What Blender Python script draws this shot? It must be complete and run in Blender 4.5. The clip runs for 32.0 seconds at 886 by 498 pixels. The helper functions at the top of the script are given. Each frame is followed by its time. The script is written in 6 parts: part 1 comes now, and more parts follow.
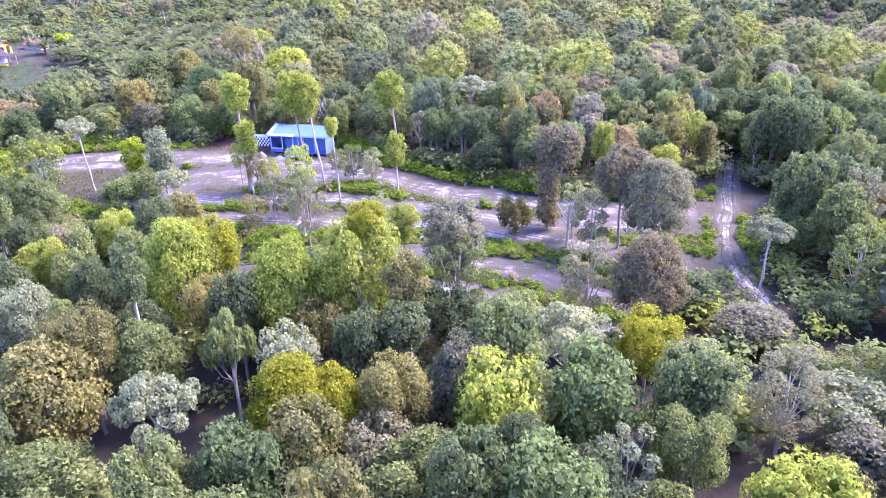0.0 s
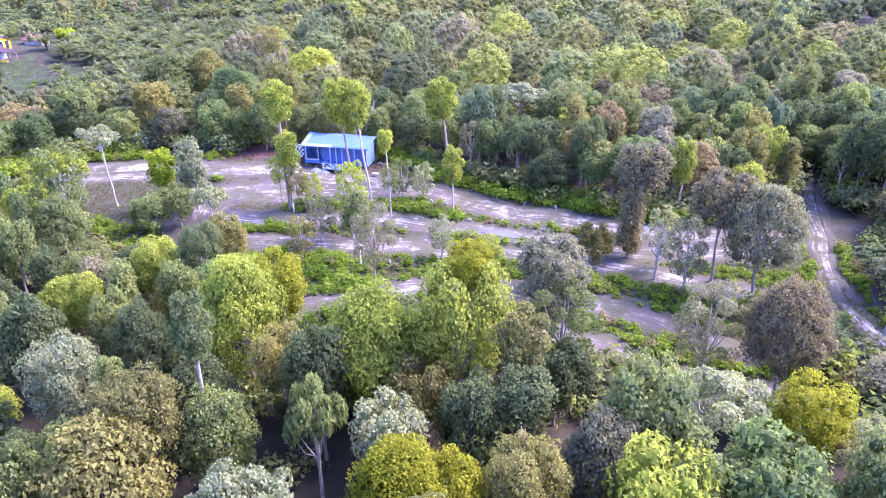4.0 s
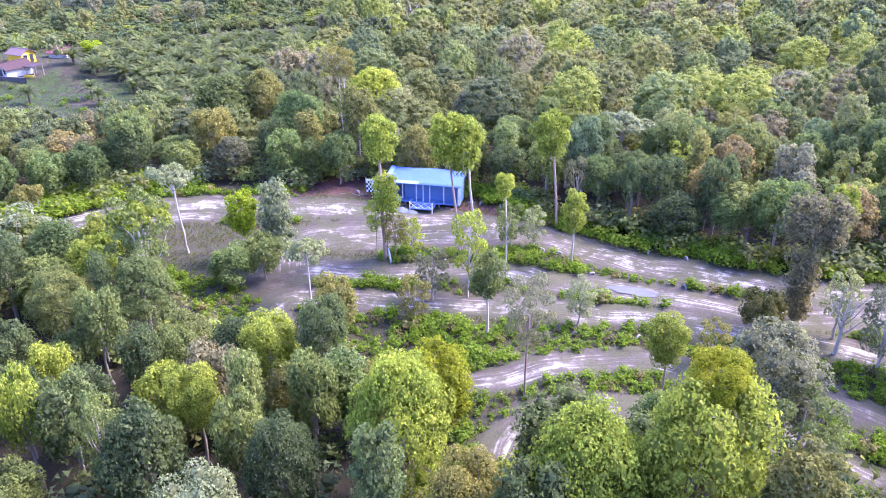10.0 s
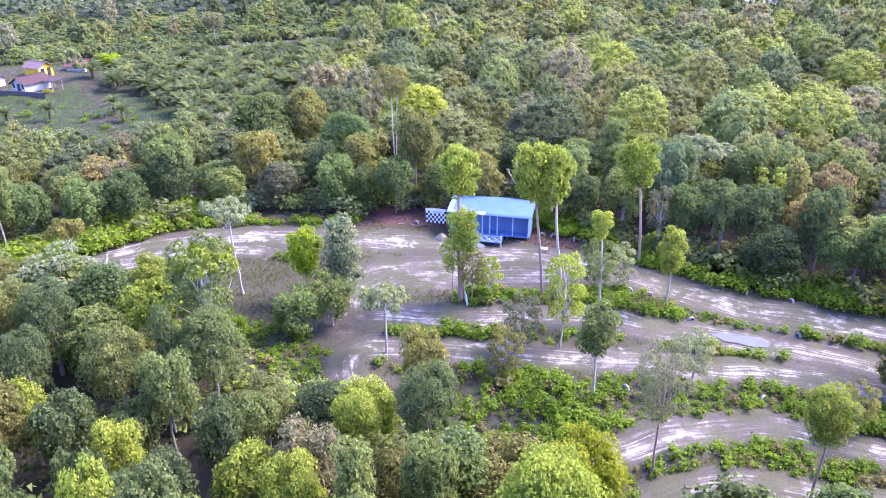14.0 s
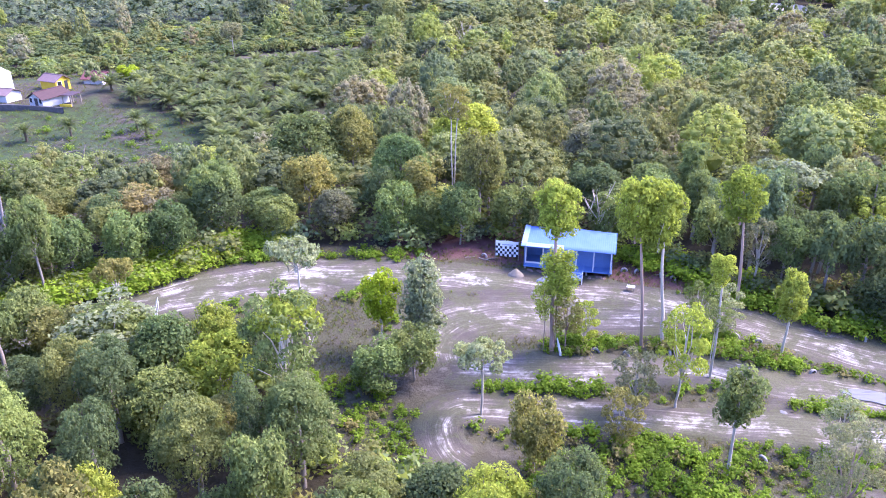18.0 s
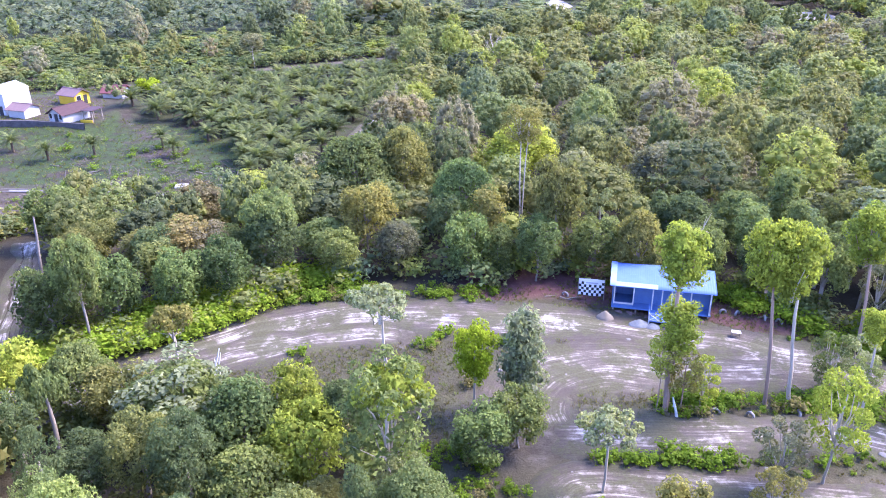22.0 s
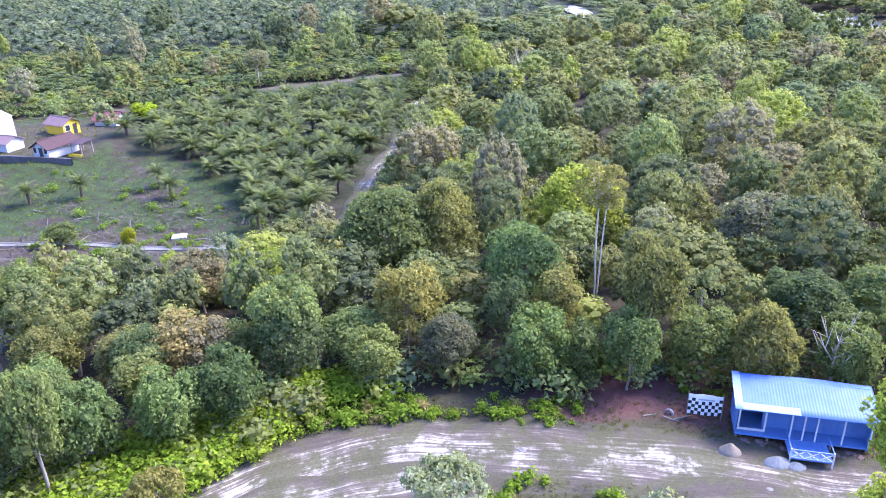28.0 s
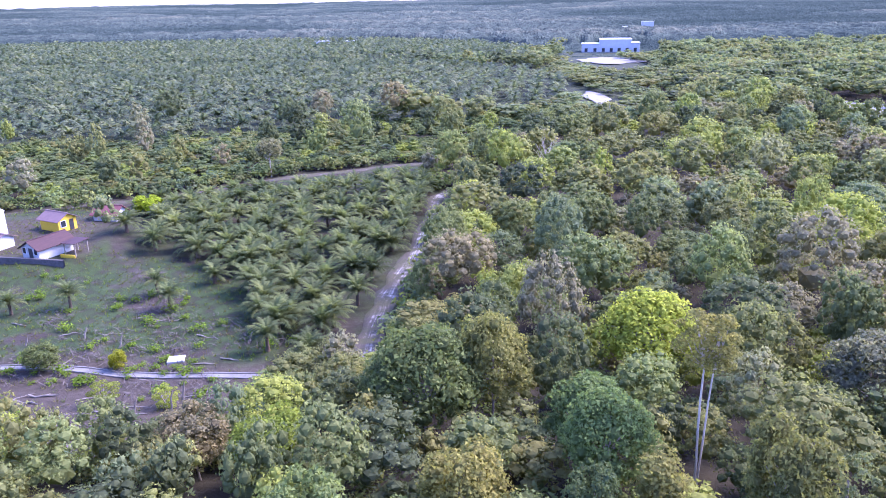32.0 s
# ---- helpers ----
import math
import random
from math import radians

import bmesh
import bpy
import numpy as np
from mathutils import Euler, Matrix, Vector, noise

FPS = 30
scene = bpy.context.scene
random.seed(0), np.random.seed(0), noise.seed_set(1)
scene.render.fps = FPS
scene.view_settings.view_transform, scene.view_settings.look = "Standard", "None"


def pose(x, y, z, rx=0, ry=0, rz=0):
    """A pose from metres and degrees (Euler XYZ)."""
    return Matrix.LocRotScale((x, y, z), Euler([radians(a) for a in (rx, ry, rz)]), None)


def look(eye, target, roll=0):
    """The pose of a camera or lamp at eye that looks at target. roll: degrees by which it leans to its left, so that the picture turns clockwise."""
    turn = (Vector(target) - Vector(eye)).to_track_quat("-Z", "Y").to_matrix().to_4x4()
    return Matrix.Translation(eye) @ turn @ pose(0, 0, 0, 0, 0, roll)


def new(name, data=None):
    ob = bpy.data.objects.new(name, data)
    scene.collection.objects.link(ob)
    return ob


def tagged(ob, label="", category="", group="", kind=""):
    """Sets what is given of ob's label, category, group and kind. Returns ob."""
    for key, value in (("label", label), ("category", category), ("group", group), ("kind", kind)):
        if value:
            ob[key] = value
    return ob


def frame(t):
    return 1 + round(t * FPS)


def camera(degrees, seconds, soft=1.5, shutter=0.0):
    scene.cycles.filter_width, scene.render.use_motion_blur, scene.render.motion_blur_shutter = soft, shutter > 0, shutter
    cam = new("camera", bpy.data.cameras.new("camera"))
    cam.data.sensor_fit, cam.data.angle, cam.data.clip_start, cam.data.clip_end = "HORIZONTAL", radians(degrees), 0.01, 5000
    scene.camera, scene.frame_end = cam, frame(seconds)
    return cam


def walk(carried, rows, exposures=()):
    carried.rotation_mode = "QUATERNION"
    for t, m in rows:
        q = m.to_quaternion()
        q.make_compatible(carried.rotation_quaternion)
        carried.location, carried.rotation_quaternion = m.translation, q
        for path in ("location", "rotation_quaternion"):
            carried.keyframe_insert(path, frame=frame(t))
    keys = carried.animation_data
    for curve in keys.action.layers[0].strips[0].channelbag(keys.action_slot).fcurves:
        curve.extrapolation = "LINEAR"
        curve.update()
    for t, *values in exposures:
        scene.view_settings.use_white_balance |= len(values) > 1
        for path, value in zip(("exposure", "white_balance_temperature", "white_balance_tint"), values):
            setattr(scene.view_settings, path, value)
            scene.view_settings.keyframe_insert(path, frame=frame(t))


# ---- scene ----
cam = camera(61.8, 32.0, soft=1.05)
METRES, EYE, TILT, LEAN, TURN = 90.0, 33.0, -1.9, -2.0, 0.0
ROWS = [
    (0.0, 0.0, 0.0, 0.0, -1.51, -24.14, 3.36),
    (0.5, -0.0071, 0.0145, 0.001, -1.34, -24.22, 3.25),
    (1.0, -0.0156, 0.0276, 0.0017, -1.2, -24.28, 3.17),
    (1.5, -0.0255, 0.0399, 0.0015, -1.19, -24.32, 3.07),
    (2.0, -0.0361, 0.0516, 0.0009, -1.25, -24.36, 2.97),
    (2.5, -0.0474, 0.0631, 0.0004, -1.41, -24.4, 2.87),
    (4.5, -0.0933, 0.1075, 0.0003, -2.11, -24.37, 2.52),
    (5.0, -0.1042, 0.1183, 0.0019, -2.06, -24.35, 2.46),
    (5.5, -0.1148, 0.1286, 0.0032, -2.0, -24.33, 2.42),
    (6.0, -0.1254, 0.1389, 0.0043, -2.01, -24.3, 2.37),
    (6.5, -0.1356, 0.149, 0.0052, -2.04, -24.28, 2.34),
    (7.0, -0.1457, 0.1589, 0.0057, -2.09, -24.25, 2.31),
    (7.5, -0.1558, 0.169, 0.0066, -2.1, -24.2, 2.29),
    (8.0, -0.1656, 0.1792, 0.0074, -2.08, -24.15, 2.3),
    (8.5, -0.1753, 0.1893, 0.0084, -2.03, -24.1, 2.29),
    (9.0, -0.1849, 0.1996, 0.0091, -2.0, -24.04, 2.31),
    (9.5, -0.1945, 0.2096, 0.0095, -1.96, -23.97, 2.3),
    (10.0, -0.2041, 0.2196, 0.0102, -1.95, -23.9, 2.3),
    (10.5, -0.2143, 0.2304, 0.0111, -1.92, -23.83, 2.29),
    (11.0, -0.2237, 0.2406, 0.0122, -1.88, -23.77, 2.31),
    (11.5, -0.233, 0.2507, 0.0131, -1.86, -23.72, 2.32),
    (12.0, -0.2423, 0.2608, 0.0134, -1.86, -23.63, 2.33),
    (12.5, -0.2515, 0.2709, 0.0141, -1.85, -23.58, 2.34),
    (13.0, -0.261, 0.281, 0.0146, -1.86, -23.51, 2.36),
    (13.5, -0.2705, 0.2912, 0.0153, -1.85, -23.44, 2.36),
    (14.0, -0.28, 0.3015, 0.0158, -1.86, -23.38, 2.37),
    (14.5, -0.2898, 0.3118, 0.016, -1.87, -23.31, 2.37),
    (16.5, -0.3285, 0.3524, 0.0201, -1.91, -23.15, 2.43),
    (17.0, -0.3381, 0.3625, 0.0209, -1.92, -23.09, 2.45),
    (17.5, -0.3477, 0.3726, 0.0218, -1.92, -23.04, 2.46),
    (18.0, -0.3574, 0.3825, 0.0227, -1.9, -22.97, 2.46),
    (18.5, -0.3669, 0.3926, 0.0234, -1.91, -22.9, 2.49),
    (19.0, -0.3766, 0.4028, 0.0238, -1.93, -22.84, 2.51),
    (19.5, -0.3862, 0.4128, 0.0242, -1.95, -22.77, 2.52),
    (20.0, -0.396, 0.4231, 0.0253, -1.93, -22.71, 2.53),
    (20.5, -0.4055, 0.4334, 0.0264, -1.9, -22.65, 2.54),
    (21.0, -0.4149, 0.4434, 0.0277, -1.88, -22.6, 2.54),
    (21.5, -0.4245, 0.4535, 0.0283, -1.86, -22.53, 2.56),
    (22.0, -0.4339, 0.4636, 0.029, -1.86, -22.48, 2.57),
    (22.5, -0.4417, 0.4747, 0.0296, -1.71, -22.45, 2.61),
    (23.0, -0.4465, 0.4869, 0.0309, -1.46, -22.39, 2.66),
    (23.5, -0.4497, 0.4995, 0.0329, -1.36, -22.36, 2.76),
    (24.0, -0.4522, 0.5127, 0.0342, -1.35, -22.35, 2.85),
    (24.5, -0.4543, 0.5266, 0.0354, -1.41, -22.37, 2.95),
    (25.0, -0.4566, 0.542, 0.0361, -1.54, -22.39, 3.03),
    (25.5, -0.4591, 0.559, 0.0368, -1.66, -22.42, 3.11),
    (27.5, -0.4719, 0.6373, 0.0411, -1.88, -22.65, 3.32),
    (28.0, -0.476, 0.6579, 0.0428, -1.73, -22.3, 3.33),
    (28.5, -0.4802, 0.6785, 0.0446, -1.65, -20.99, 3.3),
    (29.0, -0.4848, 0.6987, 0.0463, -1.54, -20.24, 3.28),
    (29.5, -0.4895, 0.7189, 0.0475, -1.4, -19.9, 3.27),
    (30.0, -0.4942, 0.7385, 0.049, -1.42, -19.9, 3.27),
    (30.5, -0.4988, 0.7579, 0.0505, -1.37, -19.71, 3.25),
    (31.0, -0.5035, 0.7774, 0.052, -1.28, -18.21, 3.18),
    (31.5, -0.5082, 0.7963, 0.0537, -1.27, -17.04, 3.16),
    (32.0, -0.5128, 0.8152, 0.0552, -1.24, -16.47, 3.14),
]
walk(cam, [(t, pose(0, 0, EYE, TILT, LEAN, TURN) @ pose(METRES * x, METRES * y, METRES * z, 90 + pitch, roll, yaw)) for t, x, y, z, yaw, pitch, roll in ROWS], [(0.0, 3.05, 5050, 68), (9.0, 2.88, 5100, 54), (22.0, 2.77, 5150, 46), (28.0, 2.68, 5050, 40), (32.0, 2.53, 4900, 56)])

# ---- light ----
SUN_AZ, SUN_EL = radians(72), radians(46)
world = bpy.data.worlds.new("sky")
scene.world = world
world.use_nodes = True
sky = world.node_tree.nodes.new("ShaderNodeTexSky")
sky.sky_type = 'NISHITA'
sky.sun_disc = False
sky.sun_elevation, sky.sun_rotation = SUN_EL, SUN_AZ
sky.dust_density = 1.2
back = world.node_tree.nodes["Background"]
back.inputs["Strength"].default_value = 0.14
world.node_tree.links.new(sky.outputs["Color"], back.inputs["Color"])
sun = new("sun", bpy.data.lights.new("sun", 'SUN'))
sun.data.energy, sun.data.angle, sun.data.color = 2.35, radians(26.0), (1.0, 0.885, 0.52)
to_sun = Vector((math.sin(SUN_AZ) * math.cos(SUN_EL), math.cos(SUN_AZ) * math.cos(SUN_EL), math.sin(SUN_EL)))
sun.matrix_world = look(to_sun * 300, (0, 0, 0))

# ---- small tools ----
rng = np.random.default_rng(7)


def smooth(a):
    a = np.clip(a, 0, 1)
    return a * a * (3 - 2 * a)


def vnoise(x, y, seed=0):
    """Smooth value noise of arrays, 0 to 1."""
    x, y = np.asarray(x, float), np.asarray(y, float)
    xi, yi = np.floor(x), np.floor(y)
    fx, fy = smooth(x - xi), smooth(y - yi)

    def h(a, b):
        v = np.sin(a * 127.1 + b * 311.7 + seed * 74.7) * 43758.5453
        return v - np.floor(v)
    a = h(xi, yi) * (1 - fx) + h(xi + 1, yi) * fx
    b = h(xi, yi + 1) * (1 - fx) + h(xi + 1, yi + 1) * fx
    return a * (1 - fy) + b * fy


def land(x, y):
    """Height of the ground."""
    x, y = np.asarray(x, float), np.asarray(y, float)
    far = np.hypot(x, y)
    z = -6.2 * smooth((y - 112) / 38) + 3.5 * smooth((y - 285) / 130)
    z = z + 0.5 * (vnoise(x / 9, y / 9, 1) - 0.5) + 0.22 * (vnoise(x / 2.3, y / 2.3, 2) - 0.5)
    z = z + smooth((far - 700) / 2600) * (24 * vnoise(x / 620, y / 620, 3) + 4)
    near = smooth((4.6 - np.hypot(x - 0.6, (y - 78.1) * 1.5)) / 2.0)
    z = z * (1 - near) - 0.25 * near
    z = z + 1.5 * smooth((27 - np.hypot(x + 122, y - 203)) / 9)
    return z


def at(x, y):
    return float(land(x, y))


def inside(poly, x, y):
    """Signed distance to a polygon, positive inside."""
    x, y = np.asarray(x, float), np.asarray(y, float)
    best, odd = np.full(x.shape, 1e9), np.zeros(x.shape, bool)
    for (ax, ay), (bx, by) in zip(poly, poly[1:] + poly[:1]):
        dx, dy = bx - ax, by - ay
        t = np.clip(((x - ax) * dx + (y - ay) * dy) / (dx * dx + dy * dy), 0, 1)
        best = np.minimum(best, np.hypot(x - ax - t * dx, y - ay - t * dy))
        with np.errstate(divide='ignore', invalid='ignore'):
            odd ^= ((ay > y) != (by > y)) & (x < dx * (y - ay) / (dy if dy else 1e-9) + ax)
    return np.where(odd, best, -best)


def near_line(line, x, y):
    x, y = np.asarray(x, float), np.asarray(y, float)
    best = np.full(x.shape, 1e9)
    for (ax, ay), (bx, by) in zip(line, line[1:]):
        dx, dy = bx - ax, by - ay
        t = np.clip(((x - ax) * dx + (y - ay) * dy) / (dx * dx + dy * dy), 0, 1)
        best = np.minimum(best, np.hypot(x - ax - t * dx, y - ay - t * dy))
    return best


def mesh_np(name, verts, faces, mats=(), flat=True, normals=None, vary=None):
    """A mesh from arrays; faces all triangles or all quads."""
    me = bpy.data.meshes.new(name)
    verts, faces = np.asarray(verts, np.float32), np.asarray(faces, np.int32)
    me.vertices.add(len(verts))
    me.vertices.foreach_set("co", verts.ravel())
    k = faces.shape[1]
    me.loops.add(faces.size)
    me.loops.foreach_set("vertex_index", faces.ravel())
    me.polygons.add(len(faces))
    me.polygons.foreach_set("loop_start", np.arange(len(faces), dtype=np.int32) * k)
    me.polygons.foreach_set("use_smooth", np.full(len(faces), not flat))
    me.update(calc_edges=True)
    if normals is not None:
        a = me.attributes.new("custom_normal", 'FLOAT_VECTOR', 'POINT')
        a.data.foreach_set("vector", np.asarray(normals, np.float32).ravel())
    if vary is not None:
        a = me.attributes.new("vary", 'FLOAT', 'POINT')
        a.data.foreach_set("value", np.asarray(vary, np.float32))
    for m in mats:
        me.materials.append(m)
    return me


def attr(me, name, values):
    a = me.attributes.new(name, 'FLOAT', 'POINT')
    a.data.foreach_set("value", np.asarray(values, np.float32))


def mesh_bm(name, bm, material=None, flat=True):
    me = bpy.data.meshes.new(name)
    bm.to_mesh(me)
    bm.free()
    if material:
        me.materials.append(material)
    if not flat:
        me.polygons.foreach_set("use_smooth", np.ones(len(me.polygons), bool))
    return me


def part(name, bm, material, parent, label="", flat=True):
    """Links a bmesh or mesh as one part under a thing."""
    me = bm if isinstance(bm, bpy.types.Mesh) else mesh_bm(name, bm, material, flat)
    ob = new(name, me)
    ob.parent = parent
    return tagged(ob, label)


def thing(name, m, label, category, group="", kind=""):
    ob = new(name)
    ob.empty_display_size = 0.2
    ob.matrix_world = m
    return tagged(ob, label, category, group, kind)


def box(bm, x0, x1, y0, y1, z0, z1, bevel=0.0):
    """Adds a box, its edges bevelled."""
    r = bmesh.ops.create_cube(bm, size=1, matrix=Matrix.LocRotScale(((x0 + x1) / 2, (y0 + y1) / 2, (z0 + z1) / 2), None, (x1 - x0, y1 - y0, z1 - z0)))
    if bevel:
        edges = list({e for v in r["verts"] for e in v.link_edges})
        bmesh.ops.bevel(bm, geom=edges, offset=bevel, segments=1, affect='EDGES')
    return bm


def bar(bm, a, b, w, d=None):
    """Adds a squared bar from a to b."""
    a, b = Vector(a), Vector(b)
    q = (b - a).to_track_quat('Z', 'Y')
    bmesh.ops.create_cube(bm, size=1, matrix=Matrix.LocRotScale((a + b) / 2, q, (w, d or w, (b - a).length)))
    return bm


def tube(path, radii, sides=7, ragged=0.0, seed=0):
    """Vertices and quads of a tapering tube."""
    r = np.random.default_rng(seed)
    V, F = [], []
    for i, (p, rad) in enumerate(zip(path, radii)):
        for k in range(sides):
            a = 2 * math.pi * k / sides
            q = rad * (1 + ragged * (r.random() - 0.5))
            V.append((p[0] + q * math.cos(a), p[1] + q * math.sin(a), p[2]))
        if i:
            for k in range(sides):
                F.append(((i - 1) * sides + k, (i - 1) * sides + (k + 1) % sides, i * sides + (k + 1) % sides, i * sides + k))
    return V, F


def joined(pieces):
    """Joins lists of (verts, quads)."""
    V, F, n = [], [], 0
    for v, f in pieces:
        V.append(np.asarray(v, float).reshape(-1, 3))
        F.append(np.asarray(f, int) + n)
        n += len(v)
    return np.concatenate(V), np.concatenate(F)


# ---- materials ----
def shader(name, rough=0.8, metal=0.0, spec=0.3):
    m = bpy.data.materials.new(name)
    m.use_nodes = True
    n, l = m.node_tree.nodes, m.node_tree.links
    p = n["Principled BSDF"]
    p.inputs["Roughness"].default_value, p.inputs["Metallic"].default_value = rough, metal
    p.inputs["Specular IOR Level"].default_value = spec
    return m, n, l, p


def noise_of(n, l, vec, scale, detail=4.0, rough=0.6, stretch=None):
    t = n.new("ShaderNodeTexNoise")
    t.inputs["Scale"].default_value, t.inputs["Detail"].default_value, t.inputs["Roughness"].default_value = scale, detail, rough
    if stretch:
        mp = n.new("ShaderNodeMapping")
        mp.inputs["Scale"].default_value = stretch
        l.new(vec, mp.inputs["Vector"])
        vec = mp.outputs["Vector"]
    l.new(vec, t.inputs["Vector"])
    return t.outputs["Fac"]


def ramp(n, l, fac, stops):
    r = n.new("ShaderNodeValToRGB")
    e = r.color_ramp.elements
    while len(e) < len(stops):
        e.new(0.5)
    for el, (pos, c) in zip(e, stops):
        el.position, el.color = pos, (*c, 1) if len(c) == 3 else c
    l.new(fac, r.inputs["Fac"])
    return r.outputs["Color"]


def mixed(n, l, fac, a, b, mode='MIX'):
    m = n.new("ShaderNodeMix")
    m.data_type, m.blend_type = 'RGBA', mode
    for sock, v in ((m.inputs["Factor"], fac), (m.inputs["A"], a), (m.inputs["B"], b)):
        if isinstance(v, (int, float)):
            sock.default_value = v
        elif isinstance(v, tuple):
            sock.default_value = (*v, 1)
        else:
            l.new(v, sock)
    return m.outputs["Result"]


def calc(n, l, op, a, b=0.0):
    m = n.new("ShaderNodeMath")
    m.operation = op
    for sock, v in zip(m.inputs, (a, b)):
        if isinstance(v, (int, float)):
            sock.default_value = v
        else:
            l.new(v, sock)
    return m.outputs["Value"]


def bumped(n, l, p, height, strength, dist):
    b = n.new("ShaderNodeBump")
    b.inputs["Strength"].default_value, b.inputs["Distance"].default_value = strength, dist
    l.new(height, b.inputs["Height"])
    l.new(b.outputs["Normal"], p.inputs["Normal"])


def plain(name, c1, c2, scale=3.0, rough=0.8, bump=0.02, metal=0.0, spec=0.3, stretch=None, own=True):
    """Two colours broken up at two scales, with fine relief."""
    m, n, l, p = shader(name, rough, metal, spec)
    co = n.new("ShaderNodeTexCoord").outputs["Object" if own else "Generated"]
    a = noise_of(n, l, co, scale, 5, 0.65, stretch)
    b = noise_of(n, l, co, scale * 7, 3, 0.6)
    c = ramp(n, l, a, [(0.3, c1), (0.7, c2)])
    c = mixed(n, l, calc(n, l, 'MULTIPLY', b, 0.5), c, tuple(v * 0.6 for v in c1))
    l.new(c, p.inputs["Base Color"])
    bumped(n, l, p, b, 0.5, bump)
    return m


def vivid(c, much):
    """The colour drawn away from grey."""
    grey = 0.3 * c[0] + 0.6 * c[1] + 0.1 * c[2]
    return tuple(max(0.012, grey + (v - grey) * much) for v in c)


def leafy(name, base, tip, by_attr=False, stops=None, gloss=0.06, spread=0.75, much=1.3):
    """Leaves: colour differs from tree to tree and leaf to leaf, crown hearts take the darkest tones, light passes
    through.
    """
    base, tip = [c and vivid(c, much) for c in (base, tip)]
    stops = stops and [(s, vivid(c, much)) for s, c in stops]
    m, n, l, p = shader(name, 0.68, 0.0, gloss)
    if by_attr:
        a = n.new("ShaderNodeAttribute")
        a.attribute_name = "tint"
        colour = ramp(n, l, a.outputs["Fac"], stops)
    else:
        oi = n.new("ShaderNodeObjectInfo")
        colour = mixed(n, l, oi.outputs["Random"], base, tip)
        tone = calc(n, l, 'FRACT', calc(n, l, 'MULTIPLY', oi.outputs["Random"], 7.31))
        colour = mixed(n, l, 1.0, colour, ramp(n, l, tone, [(0.0, (0.72, 0.74, 0.78)), (0.5, (0.97, 0.98, 0.97)), (1.0, (1.16, 1.14, 1.05))]), 'MULTIPLY')
    g = n.new("ShaderNodeNewGeometry")
    one = n.new("ShaderNodeAttribute")
    one.attribute_name = "vary"
    isl = one.outputs["Fac"]
    # lowest stops: random dark leaves, and shade painted into the crown hearts
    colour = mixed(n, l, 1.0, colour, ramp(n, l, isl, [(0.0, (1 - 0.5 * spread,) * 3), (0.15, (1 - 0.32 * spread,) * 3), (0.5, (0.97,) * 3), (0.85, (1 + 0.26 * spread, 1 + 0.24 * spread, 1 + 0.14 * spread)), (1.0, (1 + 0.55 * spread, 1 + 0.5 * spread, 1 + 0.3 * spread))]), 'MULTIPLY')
    big = noise_of(n, l, g.outputs["Position"], 0.55, 3)
    colour = mixed(n, l, 1.0, colour, ramp(n, l, big, [(0.3, (0.78, 0.82, 0.85)), (0.7, (1.15, 1.1, 0.95))]), 'MULTIPLY')
    l.new(colour, p.inputs["Base Color"])
    tr = n.new("ShaderNodeBsdfTranslucent")
    l.new(mixed(n, l, 1.0, colour, (1.35, 1.4, 0.95), 'MULTIPLY'), tr.inputs["Color"])
    mix = n.new("ShaderNodeMixShader")
    mix.inputs["Fac"].default_value = 0.45
    l.new(p.outputs["BSDF"], mix.inputs[1])
    l.new(tr.outputs["BSDF"], mix.inputs[2])
    l.new(mix.outputs["Shader"], n["Material Output"].inputs["Surface"])
    return m


LEAF = {
    "green": leafy("leaf_green", (0.140, 0.166, 0.078), (0.168, 0.193, 0.090)),
    "yellow": leafy("leaf_yellow", (0.28, 0.275, 0.055), (0.225, 0.25, 0.06)),
    "dark": leafy("leaf_dark", (0.095, 0.118, 0.065), (0.118, 0.143, 0.074)),
    "pale": leafy("leaf_pale", (0.2, 0.222, 0.14), (0.225, 0.245, 0.155), gloss=0.2),
    "olive": leafy("leaf_olive", (0.196, 0.185, 0.084), (0.174, 0.177, 0.084)),
    "brown": leafy("leaf_brown", (0.19, 0.178, 0.118), (0.218, 0.19, 0.122)),
    "blue": leafy("leaf_blue_green", (0.13, 0.168, 0.08), (0.155, 0.195, 0.092)),
    "lime": leafy("leaf_lime", (0.230, 0.269, 0.084), (0.269, 0.297, 0.095)),
    "bright": leafy("leaf_bright", (0.30, 0.36, 0.035), (0.27, 0.34, 0.04)),
    "grey": leafy("leaf_grey", (0.172, 0.175, 0.118), (0.205, 0.205, 0.14)),
}
TINT = {"dark": 0.0, "green": 0.3, "olive": 0.45, "blue": 0.58, "lime": 0.72, "grey": 0.82, "pale": 0.87, "brown": 0.93, "yellow": 1.0}
WOODS = leafy("canopy_leaves", None, None, True, [
    (0.0, (0.097, 0.122, 0.068)), (0.3, (0.148, 0.177, 0.085)), (0.45, (0.185, 0.182, 0.085)), (0.58, (0.137, 0.174, 0.114)),
    (0.72, (0.234, 0.268, 0.089)), (0.82, (0.205, 0.203, 0.154)), (0.93, (0.222, 0.185, 0.114)), (1.0, (0.319, 0.314, 0.080))])
